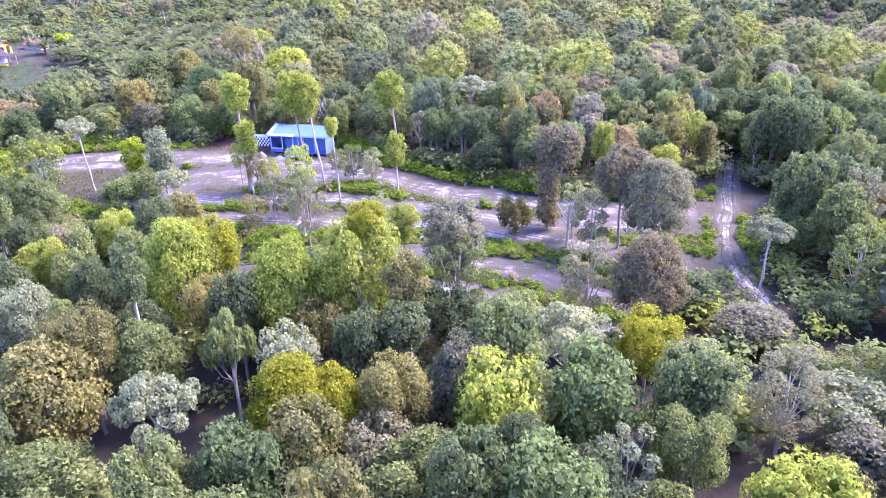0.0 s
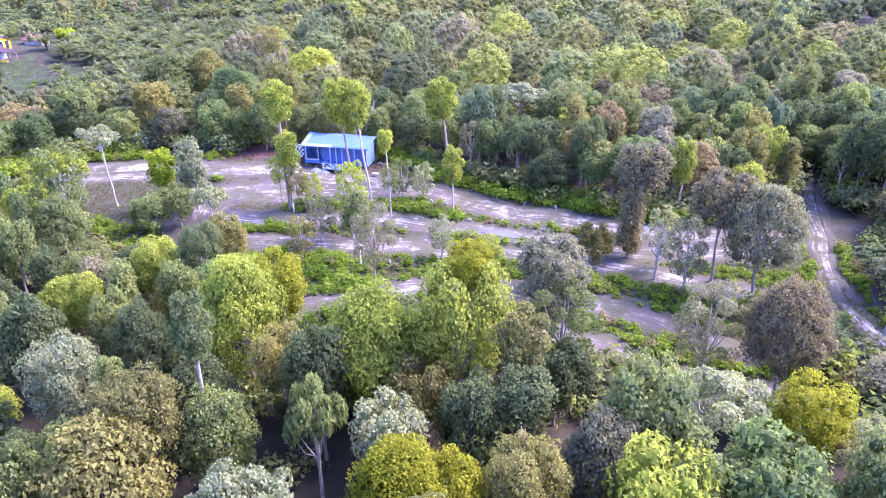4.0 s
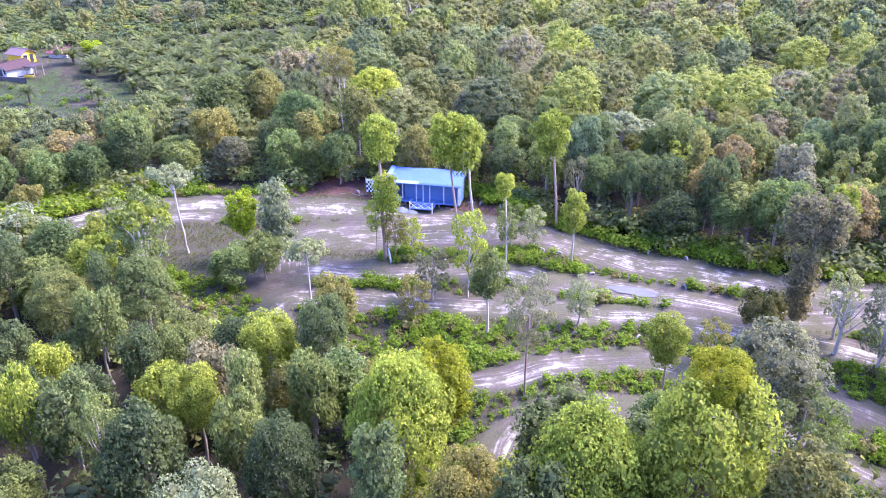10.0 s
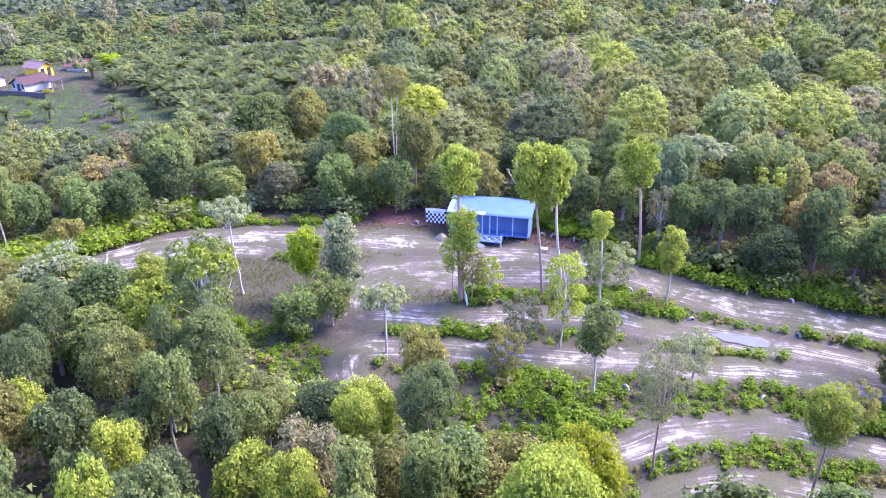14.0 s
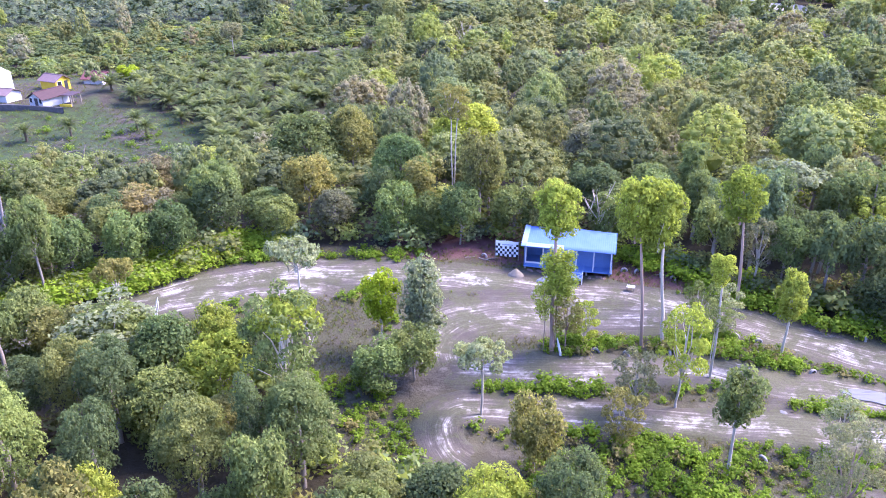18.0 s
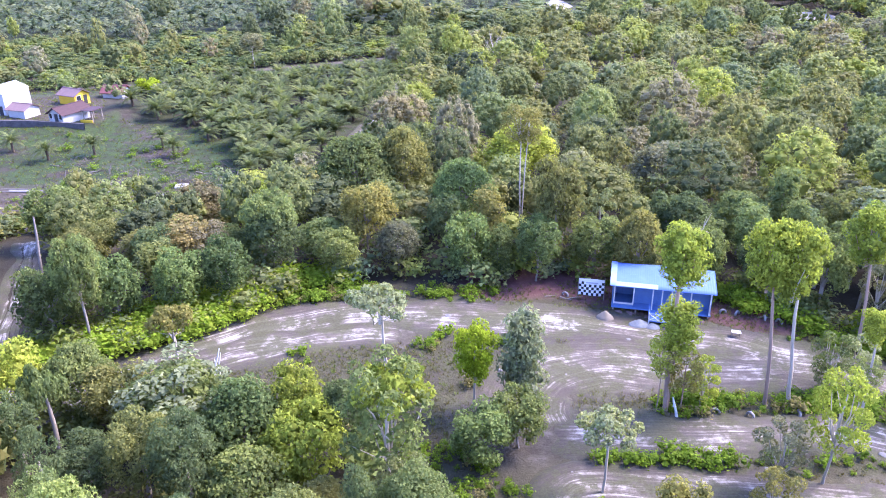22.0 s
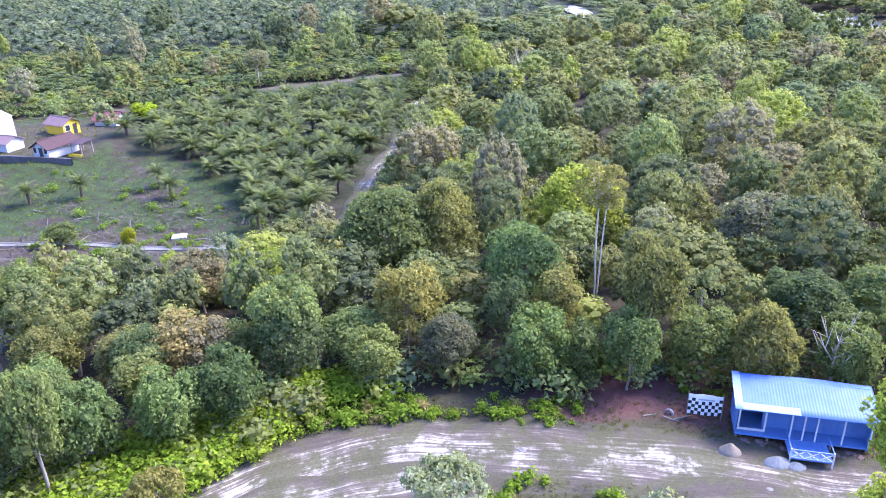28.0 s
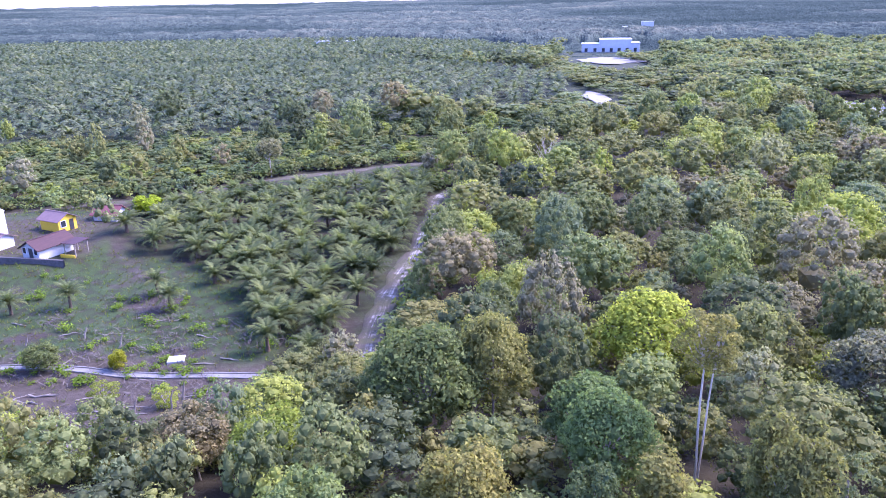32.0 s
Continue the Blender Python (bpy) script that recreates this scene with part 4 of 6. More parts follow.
tree(-79.3, 118.3, 7.2, 6.4, "round", "green", 5.6, **EDGE)
tree(6.5, 106.6, 9.0, 8.4, "spread", "pale", 3.6, **EDGE)


def frees(x, y):
    """Where forest may stand."""
    s = -inside(CLEARING, x, y)
    s = np.minimum(s, -inside(MEADOW, x, y))
    s = np.minimum(s, -inside(WASTE, x, y))
    s = np.minimum(s, -inside(GROVE, x, y))
    s = np.minimum(s, -inside(VERGE, x, y))
    s = np.minimum(s, near_line(RIGHT_ROAD, x, y) - 1.3)
    s = np.minimum(s, near_line(LEFT_ROAD, x, y) - 3.0)
    s = np.minimum(s, near_line(PALM_ROAD, x, y) - 3.2)
    s = np.minimum(s, near_line(DARK_ROAD, x, y) - 2.0)
    s = np.minimum(s, np.hypot(x + 122, y - 203) - 16)
    for a, b, rx, ry in SITES:
        s = np.minimum(s, (np.hypot((x - a) / rx, (y - b) / ry) - 1) * min(rx, ry) + 1)
    return s


def scatter(x0, x1, y0, y1, step, seed):
    """Jittered places in the fan of land that the flight looks over."""
    r = np.random.default_rng(seed)
    gx, gy = np.meshgrid(np.arange(x0, x1, step), np.arange(y0, y1, step * 0.87))
    gx = gx + step / 2 * (np.arange(gx.shape[0]) % 2)[:, None]
    x, y = (gx + r.uniform(-0.42, 0.42, gx.shape) * step).ravel(), (gy + r.uniform(-0.42, 0.42, gy.shape) * step).ravel()
    ok = (x > np.maximum(-6 - 0.8 * y, -14 - 0.68 * y)) & (x < np.where(y > 250, -20, 4) + 0.65 * y)
    return x[ok], y[ok]


NEAR_TO = 113
REST = []
x, y = scatter(-115, 100, 18, NEAR_TO, 4.25, 11)
free = frees(x, y)
tk = np.array(TAKEN)
r = np.random.default_rng(12)
LEAVES = ["green", "dark", "olive", "blue", "lime", "yellow", "pale", "grey", "brown"]
for a, b, f in zip(x, y, free):
    pick, odd, dice, size = r.random(), r.random(), r.random(), r.random()
    if f < 1.2 or (np.hypot(tk[:, 0] - a, tk[:, 1] - b) < 0.62 * tk[:, 2] + 1.2).any():
        continue
    right = smooth((a + 5 - 0.1 * b) / 45)
    chance = np.array([0.26, 0.3, 0.11, 0.14, 0.12, 0.0, 0.035, 0.06 + 0.12 * right, 0.018 + 0.06 * right])
    if b < 90 and a < -24:
        chance = np.array([0.27, 0.27, 0.11, 0.04, 0.28, 0.0, 0.01, 0.0, 0.02])
    if b < 46 and a < -12:
        chance = np.array([0.4, 0.4, 0.2, 0.0, 0.0, 0.0, 0.0, 0.0, 0.0])
    leaf = LEAVES[int(np.searchsorted(np.cumsum(chance / chance.sum()), pick))]
    h = 6.0 + 4.6 * size if b < 104 else 5.4 + 4.2 * size
    if b < 88 and a < -24:
        h = 5.0 + 4.0 * size
    if a < -56 and b > 106:
        h = 4.6 + 2.6 * size
    kind = "round" if dice < 0.5 else "dome" if dice < 0.72 else "airy" if dice < 0.84 else "column" if dice < 0.92 else "pole" if dice < 0.96 else "spread"
    if kind == "pole":
        h += 3 if b < 104 else 1.5
    if inside(OPENING, a, b) > 0:
        if odd < 0.62:
            continue
        h *= 0.5
    if f < 3:
        h *= 0.8
        kind = "round" if kind in ("pole", "spread") else kind
    w = {"round": 4.6, "dome": 5.8, "airy": 4.4, "column": 3.4, "pole": 3.4, "spread": 4.4}[kind] * (0.8 + 0.45 * odd)
    if b < 92 and a < -24:
        w *= 0.74
    if not (b < 66 or f < 3.6 and b < 112 and a > -82 and a < 48) or count > 318:
        REST.append((a, b, h, w, kind, leaf))
        TAKEN.append((a, b, w / 2))
        continue
    tree(a, b, h, w, kind, leaf, None if kind == "pole" else h * (0.66 + 0.14 * odd), where="in dense forest", group="forest trees")


V, F, T, n, SV, N, Y = [], [], [], 0, [], [], []
for i, (a, b, h, w, kind, leaf) in enumerate(REST):
    rad, half = HABIT[kind][:2]
    v, f, nn, yy = (RAW_FINE if b < 92 and -66 < a < -24 else RAW)[kind][i % len(RAW[kind])]
    Y.append(0.7 * yy + 0.3 * (i * 0.618 % 1))
    deep = h * (0.4 if kind == "pole" else 0.72)
    c, s = math.cos(i * 2.4), math.sin(i * 2.4)
    v = v * [w / 2 / rad, w / 2 / rad, deep / 2 / half]
    z = at(a, b) - 0.1
    V.append(np.stack([v[:, 0] * c - v[:, 1] * s + a, v[:, 0] * s + v[:, 1] * c + b, v[:, 2] + z + h - deep / 2], 1))
    F.append(f + n)
    N.append(np.stack([nn[:, 0] * c - nn[:, 1] * s, nn[:, 0] * s + nn[:, 1] * c, nn[:, 2]], 1))
    T.append(np.full(len(v), min(0.94, TINT[leaf] + 0.06 * (i % 3 - 1)) if leaf not in ("dark",) else 0.05))
    n += len(v)
    SV.append(tube([(a, b, z), (a + 0.15, b, z + h * 0.35), (a, b + 0.1, z + h * 0.75)], [0.2, 0.15, 0.08], 6, 0.2, i))
me = mesh_np("forest_crowns", np.concatenate(V), np.concatenate(F), [WOODS], normals=np.concatenate(N), vary=np.concatenate(Y))
attr(me, "tint", np.concatenate(T))
tagged(new("forest_crowns", me), "leafy crowns of dense mixed rainforest trees", "forest", kind="stuff")
tagged(new("forest_stems", mesh_np("forest_stems", *joined(SV), [BARK_GREY], flat=False)), "grey stems standing in dense forest", "forest", kind="stuff")


# ---- joined woods, scrub and grass ----
def stamps(protos, places, turns, scales, tints):
    """Many copies of small meshes in one; scales has rows of three."""
    V, F, T, N, Y, n = [], [], [], [], [], 0
    for i, (p, a, s, t) in enumerate(zip(places, turns, scales, tints)):
        v, f, *nn = protos[i % len(protos)]
        c, d = math.cos(a), math.sin(a)
        w = v * s
        w = np.stack([w[:, 0] * c - w[:, 1] * d, w[:, 0] * d + w[:, 1] * c, w[:, 2]], 1) + p
        V.append(w)
        F.append(f + n)
        T.append(np.full(len(v), t))
        Y.append(0.7 * nn[1] + 0.3 * (i * 0.618 % 1) if nn else np.repeat(np.random.default_rng(i).random(len(v) // 3 + 1), 3)[:len(v)])
        if nn:
            w = nn[0]
            N.append(np.stack([w[:, 0] * c - w[:, 1] * d, w[:, 0] * d + w[:, 1] * c, w[:, 2]], 1))
        n += len(v)
    return np.concatenate(V), np.concatenate(F), np.concatenate(T), np.concatenate(N) if N else None, np.concatenate(Y)


def stuff(name, protos, x, y, scales, tints, material, label, category, sink=0.0):
    r = np.random.default_rng(len(x))
    V, F, T, N, Y = stamps(protos, np.stack([x, y, land(x, y) - sink], 1), r.uniform(0, 6.28, len(x)), scales, tints)
    me = mesh_np(name, V, F, [material], normals=N, vary=Y)
    attr(me, "tint", T)
    return tagged(new(name, me), label, category, kind="stuff")


def crown_set(n, blobs, leaves, size, seed, heart=0.8, high=9.5, wide=5.4, deep=6.6):
    """Small whole crowns on the ground, in metres."""
    out = []
    for k in range(n):
        r = np.random.default_rng(seed + k)
        bl, w0, top = [], wide / 2, high - deep / 2
        for i in range(blobs):
            a, h = 2.4 * i + r.random(), 1 - 1.8 * (i + 0.5) / blobs
            w = w0 * 0.74 * math.sqrt(max(0.04, 1 - h * h * 0.8))
            bl.append((w * math.cos(a) * (0.8 + 0.4 * r.random()), w * math.sin(a) * (0.8 + 0.4 * r.random()), top + deep * 0.38 * h, (1.35 / math.sqrt(blobs)) * w0 * (0.8 + 0.5 * r.random())))
        bl.append((0, 0, top, w0 * 0.5))
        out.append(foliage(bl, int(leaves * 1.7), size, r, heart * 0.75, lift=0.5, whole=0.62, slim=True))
    return out


def woods(name, x0, x1, y0, y1, step, seed, protos, label, tall=(7.5, 5.0), keep=None):
    x, y = scatter(x0, x1, y0, y1, step, seed)
    ok = frees(x, y) > 1.5
    if keep is not None:
        ok &= keep(x, y)
    tk = np.array(TAKEN)
    for a, b, w in tk[tk[:, 1] > y0 - 8]:
        ok &= np.hypot(x - a, y - b) > 0.7 * w + 1
    x, y = x[ok], y[ok]
    r = np.random.default_rng(seed + 1)
    h = tall[0] + tall[1] * r.random(len(x)) ** 1.6 * (0.6 + 0.8 * vnoise(x / 25, y / 25, 9))
    big = r.random(len(x)) ** 2.2
    w = step * (0.85 + 1.0 * big)
    h = h + 2.2 * big
    h = np.where((x < -58) & (y < 160), np.minimum(h, 6.5), h)
    tint = np.clip(r.random(len(x)) ** 1.15 * 0.8 + 0.35 * (vnoise(x / 30, y / 30, 4) - 0.35), 0, 1)
    # woods past 330 m keep to dull tints: haze put into colour
    tint = np.minimum(tint, 0.8 if y1 < 330 else 0.6)
    h = np.where((near_line([(8, 330), (20, 366), (60, 520), (88, 620)], x, y) < 34) & (y > 300), h * 0.5, h)
    return stuff(name, protos, x, y, np.stack([w / 5.4, w / 5.4, h / 9.5], 1), tint, WOODS_HAZED if y0 > 150 else WOODS, label, "forest", 0.2)


NOT_GROVE = lambda x, y: (inside(FARGROVE, x, y) < 0) & (inside(FARTHEST, x, y) < 4)


def heads(n, wide, high, clump, leaves, size, seed):
    """Rounded crowns made of many small tufts, broad above and dark below from shade painted into their hearts, with a
    stem.
    """
    out = []
    for k in range(n):
        r = np.random.default_rng(seed + k)
        bl, R, deep = [], wide / 2, high * (0.62 + 0.12 * r.random())
        lobes = [(0, 0, 1.0)] if k % 3 else [(-0.3, 0.1, 0.75), (0.32, -0.1, 0.68), (0.02, 0.3, 0.6)]
        for lx, ly, lr in lobes:
            m = int(clump * lr ** 1.5)
            for i in range(m):
                h = 1 - 1.35 * (i + 0.5) / m
                q, a = math.sqrt(max(0.0, 1 - h * h)), 2.4 * i + 0.5 * r.random()
                g = 0.8 + 0.2 * r.random()
                bl.append((R * (lx + lr * 0.84 * g * q * math.cos(a)), R * (ly + lr * 0.84 * g * q * math.sin(a)), high - deep * (1.0 - 0.47 * lr * g * h - 0.42 * lr), R * lr * (1.25 / math.sqrt(m)) * (0.75 + 0.6 * r.random())))
            bl.append((R * lx, R * ly, high - deep * (1.0 - 0.2 * lr), R * lr * 0.62))
        out.append(foliage(bl, leaves, size, r, 0.64, lift=0.4, whole=0.55, slim=True, stir=0.3, heart_shade=(0.0, 0.25)))
    return out


def canopy(name, y0, y1, seed, sizes, label):
    """Crowns of mixed size packed so that each one stands out; sizes: rows of width, height, spacing, overlap and crowns."""
    r = np.random.default_rng(seed)
    tk = np.array(TAKEN)
    px, py, pr = list(tk[:, 0]), list(tk[:, 1]), list(tk[:, 2] * 0.95)
    for wide, high, step, press, protos in sizes:
        x, y = scatter(-190, 190, y0, y1, step, seed + int(wide * 10))
        f = frees(x, y)
        X, Y, S, T = [], [], [], []
        for a, b, c in zip(x, y, f):
            k, q, hue, jit = r.random(), r.random(), r.random(), r.random()
            w = wide * (0.78 + 0.5 * q)
            if c < 0.36 * w + 0.6:
                continue
            d = np.hypot(np.array(px) - a, np.array(py) - b)
            if (d < press * (np.array(pr) + w / 2)).any():
                continue
            h = high * (0.66 + 0.58 * k) * (0.85 + 0.3 * float(vnoise(a / 25, b / 25, 9)))
            if a < -44 and 118 < b < 162 or a < -58 and b < 162:
                h = min(h, 6.6)
            if b > 232 and inside(BELT, a, b) > 0 and k < 0.985:
                continue
            if 300 < b and near_line([(8, 330), (20, 366), (60, 520), (88, 620)], np.array([a]), np.array([b]))[0] < 34:
                h *= 0.5
            px.append(a), py.append(b), pr.append(w / 2)
            X.append(a), Y.append(b), S.append((w / wide, w / wide, h / high))
            t = hue ** 1.1 * 0.86 + 0.3 * (float(vnoise(a / 30, b / 30, 4)) - 0.4)
            T.append(0.74 if jit < 0.03 else min(max(t, 0.0), 0.93))
        stuff(name, protos, np.array(X), np.array(Y), np.array(S), T, WOODS_HAZED, label, "forest", 0.2)


BIG = heads(6, 8.6, 13.0, 46, 2300, 0.25, 300)
MEDIUM = heads(6, 5.8, 10.0, 30, 1150, 0.24, 310)
SMALL = heads(6, 3.9, 6.8, 16, 480, 0.24, 320)
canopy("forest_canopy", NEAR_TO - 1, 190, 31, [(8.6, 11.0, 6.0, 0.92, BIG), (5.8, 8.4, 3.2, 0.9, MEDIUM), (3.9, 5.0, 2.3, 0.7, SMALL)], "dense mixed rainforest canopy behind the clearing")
BIG = heads(5, 8.6, 13.0, 26, 560, 0.48, 330)
MEDIUM = heads(5, 5.8, 10.0, 16, 260, 0.46, 340)
SMALL = heads(5, 4.2, 6.8, 9, 110, 0.46, 350)
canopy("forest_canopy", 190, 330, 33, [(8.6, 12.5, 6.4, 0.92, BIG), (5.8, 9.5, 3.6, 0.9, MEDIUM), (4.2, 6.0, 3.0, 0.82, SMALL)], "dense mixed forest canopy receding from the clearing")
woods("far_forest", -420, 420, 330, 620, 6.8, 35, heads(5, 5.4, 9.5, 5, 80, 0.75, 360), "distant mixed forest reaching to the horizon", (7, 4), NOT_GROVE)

x, y = scatter(-240, 20, 215, 352, 3.5, 39)
ok = (inside(BELT, x, y) > 0.8) & (inside(FARGROVE, x, y) < 1) & (near_line(DARK_ROAD, x, y) > 4)
x, y = x[ok], y[ok]
r = np.random.default_rng(38)
k = 0.75 + 0.6 * r.random(len(x)) ** 1.5
grown_up = 0.24 + 0.36 * r.random(len(x)) ** 1.4 * (0.4 + 1.0 * vnoise(x / 18, y / 18, 12)) + 0.1 * (y < 290)
stuff("young_forest", heads(5, 4.2, 6.8, 5, 95, 0.5, 380), x, y, np.stack([k, k, grown_up], 1), np.clip(r.random(len(x)) ** 1.2 * 0.75, 0, 0.75), WOODS, "low bright green young forest beyond the road", "forest", 0.2)

# the forest goes on behind the flight and on both sides of it
r = np.random.default_rng(37)
gx, gy = np.meshgrid(np.arange(-135, 115, 6.2), np.arange(-48, 150, 5.4))
x, y = (gx + r.uniform(-2.2, 2.2, gx.shape)).ravel(), (gy + r.uniform(-2.2, 2.2, gy.shape)).ravel()
seen = (x > np.maximum(-6 - 0.8 * y, -14 - 0.68 * y) - 1.5) & (x < 5.5 + 0.65 * y) & (y > 16)
ok = ~seen & (frees(x, y) > 1.5)
x, y = x[ok], y[ok]
k = 0.8 + 0.5 * r.random(len(x))
stuff("forest_canopy", heads(5, 7.6, 9.0, 10, 260, 0.5, 370), x, y, np.stack([k, k, 0.75 + 0.5 * r.random(len(x))], 1), 0.72 * r.random(len(x)), WOODS, "mixed rainforest canopy around the clearing", "forest", 0.2)

# shrubs under the trees and along the tracks
bush = crown_set(6, 5, 90, 0.14, 400, 0.5, 1.0, 1.1, 0.95)
x, y = scatter(-95, 80, 24, 150, 2.3, 41)
f = frees(x, y)
r = np.random.default_rng(42)
ok = (f > 0.2) & (f < 3.5) | (f > 3.5) & (r.random(len(x)) < 0.16)
x, y = x[ok], y[ok]
s = 1.3 + 1.5 * r.random(len(x))
stuff("undergrowth", bush, x, y, np.stack([s * 1.3, s * 1.3, s], 1), 0.2 + r.random(len(x)) * 0.55, WOODS, "leafy undergrowth at the foot of the forest", "undergrowth", 0.1)

x, y = scatter(-180, 20, 126, 285, 2.4, 51)
f = frees(x, y)
ok = (f > -0.6) & (f < 4.5) & (inside(VERGE, x, y) < -1) & (near_line(DARK_ROAD, x, y) > 3) & ~((inside(GROVE, x, y) > -7) & (inside(MEADOW, x, y) > -9))
x, y = x[ok], y[ok]
s = 1.6 + 1.8 * r.random(len(x))
stuff("bush_belt", crown_set(5, 4, 44, 0.2, 410, 0.55, 1.0, 1.1, 0.95), x, y, np.stack([s * 1.2, s * 1.2, s], 1), 0.2 + r.random(len(x)) * 0.6, WOODS, "leafy bushes along the forest edge and roads", "undergrowth", 0.1)

x, y = scatter(-72, 34, 44, 108, 0.78, 43)
c = inside(CLEARING, x, y)
lanes = np.full(len(x), 99.0)
for line, width in TRACKS.values():
    lanes = np.minimum(lanes, near_line(line, x, y) - width / 2)
lanes = np.minimum(lanes, near_line(RIGHT_ROAD, x, y) - 1.5)
r = np.random.default_rng(44)
field = vnoise(x / 3.5, y / 3.5, 6) + 0.25 * r.random(len(x))
open_lawn = inside([(-60, 88), (-50, 96), (-34, 96), (-24, 94), (-16, 92), (-22, 86), (-30, 83), (-36, 82)], x, y) > 0
hut_yard = (near_line([(-28, 101.5), (-12, 98)], x, y) < 4.6)
ok = (c > 0.3) & (lanes > -0.3) & ~hut_yard & (field > np.where(open_lawn, 0.98, np.where(x > -6, 0.26, 0.33)))
band = ((y > 67.4) & (y < 72.2) & (x < 8)) | ((y > 82.8) & (y < 88) & (x > -20) & (x < 2)) | ((x < -52) & (y > 99))
ok |= band & (lanes > 0.2) & (c > 0.2) & (r.random(len(x)) < 0.8)
x, y = x[ok], y[ok]
s = 0.2 + 0.42 * r.random(len(x)) ** 2 + 0.25 * smooth((vnoise(x / 5, y / 5, 7) - 0.4) / 0.3)
stuff("low_scrub", crown_set(6, 4, 60, 0.18, 420, 0.65, 0.95, 1.1, 0.95), x, y, np.stack([s * 1.55, s * 1.55, s * 1.3], 1), np.where(r.random(len(x)) < 0.12, 1.0, 0.5 * r.random(len(x))), HERB, "low green scrub between the sand tracks", "scrub", 0.05)

# the bright herb bank at the bend of the track
x, y = scatter(-75, -46, 88, 108, 0.95, 45)
bank = inside([(-71, 90), (-64.5, 94.2), (-60, 95.9), (-54.2, 100.6), (-51.2, 105.2), (-46, 106.8), (-39, 107), (-36, 106.4), (-36, 108.5), (-50, 109.5), (-58, 105), (-64, 100.5), (-73, 95)], x, y) > 0
x, y = x[bank], y[bank]
s = 0.9 + 0.9 * rng.random(len(x))
stuff("herb_bank", bush, x, y, np.stack([s * 1.5, s * 1.5, s], 1), 0.35 + 0.5 * rng.random(len(x)), HERB, "bright green herbs along the bend of the track", "undergrowth", 0.05)


x, y = scatter(-14, 34, 76, 104, 1.15, 46)
edge = near_line([(-10, 101.5), (-5.5, 97.5), (-2, 94.2), (1.6, 91), (7, 87.2), (13, 83.8), (19, 81), (27, 80)], x, y)
ok = (edge < 2.6) & (rng.random(len(x)) < 0.8)
x, y = x[ok], y[ok]
s = 0.6 + 0.9 * rng.random(len(x))
stuff("herb_bank", bush, x, y, np.stack([s * 1.5, s * 1.5, s], 1), 0.05 + 0.5 * rng.random(len(x)), HERB, "green herbs and saplings below the forest edge", "undergrowth", 0.05)


def tuft(seed, blades=14, high=1.0):
    r = np.random.default_rng(seed)
    V, F = [], []
    for i in range(blades):
        a, q, l = r.uniform(0, 6.28), 0.35 * r.random(), high * (0.5 + 0.5 * r.random())
        b = np.array([q * math.cos(a), q * math.sin(a), 0])
        d = np.array([math.cos(a + 1.57), math.sin(a + 1.57), 0]) * 0.05
        tip = b + np.array([math.cos(a) * 0.4 * l, math.sin(a) * 0.4 * l, l])
        V += [b - d, b + d, tip]
        F.append((3 * i, 3 * i + 1, 3 * i + 2))
    return np.array(V), np.array(F)


x, y = scatter(-68, 30, 46, 106, 0.44, 47)
c = inside(CLEARING, x, y)
lanes = np.full(len(x), 99.0)
for line, width in TRACKS.values():
    lanes = np.minimum(lanes, near_line(line, x, y) - width / 2)
r = np.random.default_rng(48)
ok = (c > 0) & (lanes > -0.5) & (vnoise(x / 4, y / 4, 8) + 0.5 * r.random(len(x)) > 0.5)
x, y = x[ok], y[ok]
s = 0.14 + 0.2 * r.random(len(x))
stuff("rough_grass", [tuft(k) for k in range(5)], x, y, np.stack([s * 1.5, s * 1.5, s], 1), r.random(len(x)), GRASS, "dry olive grass tufts on the sandy soil", "grass", 0.02)

x, y = scatter(-150, -60, 134, 226, 0.95, 49)
ok = (inside(MEADOW, x, y) > 0) | (inside(WASTE, x, y) > 0)
ok &= np.random.default_rng(50).random(len(x)) < np.where(inside(WASTE, x, y) > 0, 0.2, 0.62)
x, y = x[ok], y[ok]
s = 0.25 + 0.3 * rng.random(len(x))
stuff("meadow_grass", [tuft(k, 8) for k in range(5)], x, y, np.stack([s * 1.9, s * 1.9, s], 1), 0.45 + 0.55 * rng.random(len(x)), GRASS, "green grass on the cleared slope", "grass", 0.02)


# the woods of the far distance, one rolling sheet of treetops
ang = np.radians(np.linspace(-52, 46, 520))
rad = 600 * np.exp(np.linspace(0, math.log(4650 / 600), 150))
A, R = np.meshgrid(ang, rad)
fx, fy = (R * np.sin(A)).ravel(), (R * np.cos(A)).ravel()
fr = R.ravel()
lump = vnoise(A.ravel() * 105, np.log(fr) * 105, 15)
belt = 0.5 * vnoise(fx / 170, fy / 75, 16) + 0.5 * smooth((vnoise(fx / 420, fy / 160, 18) - 0.3) / 0.4)
gap = np.ones(len(fx))
for a, b, rx, ry in SITES:
    gap = np.minimum(gap, smooth(np.hypot((fx - a) / rx, (fy - b) / ry) - 0.9))
gap = np.minimum(gap, smooth(-inside(FARTHEST, fx, fy) / 12 + 0.4))
fz = land(fx, fy) + smooth((fr - 600) / 40) * gap * (1.5 + 7.0 * lump ** 0.7 * (0.5 + belt) + 0.0015 * fr + smooth((fr - 2600) / 1800) * (16 + 16 * vnoise(fx / 900, fy / 4000, 17)))
k = np.arange(len(fx)).reshape(A.shape)
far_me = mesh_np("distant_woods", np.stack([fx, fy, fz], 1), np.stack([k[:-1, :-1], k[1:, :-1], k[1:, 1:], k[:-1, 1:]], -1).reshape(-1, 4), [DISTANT])
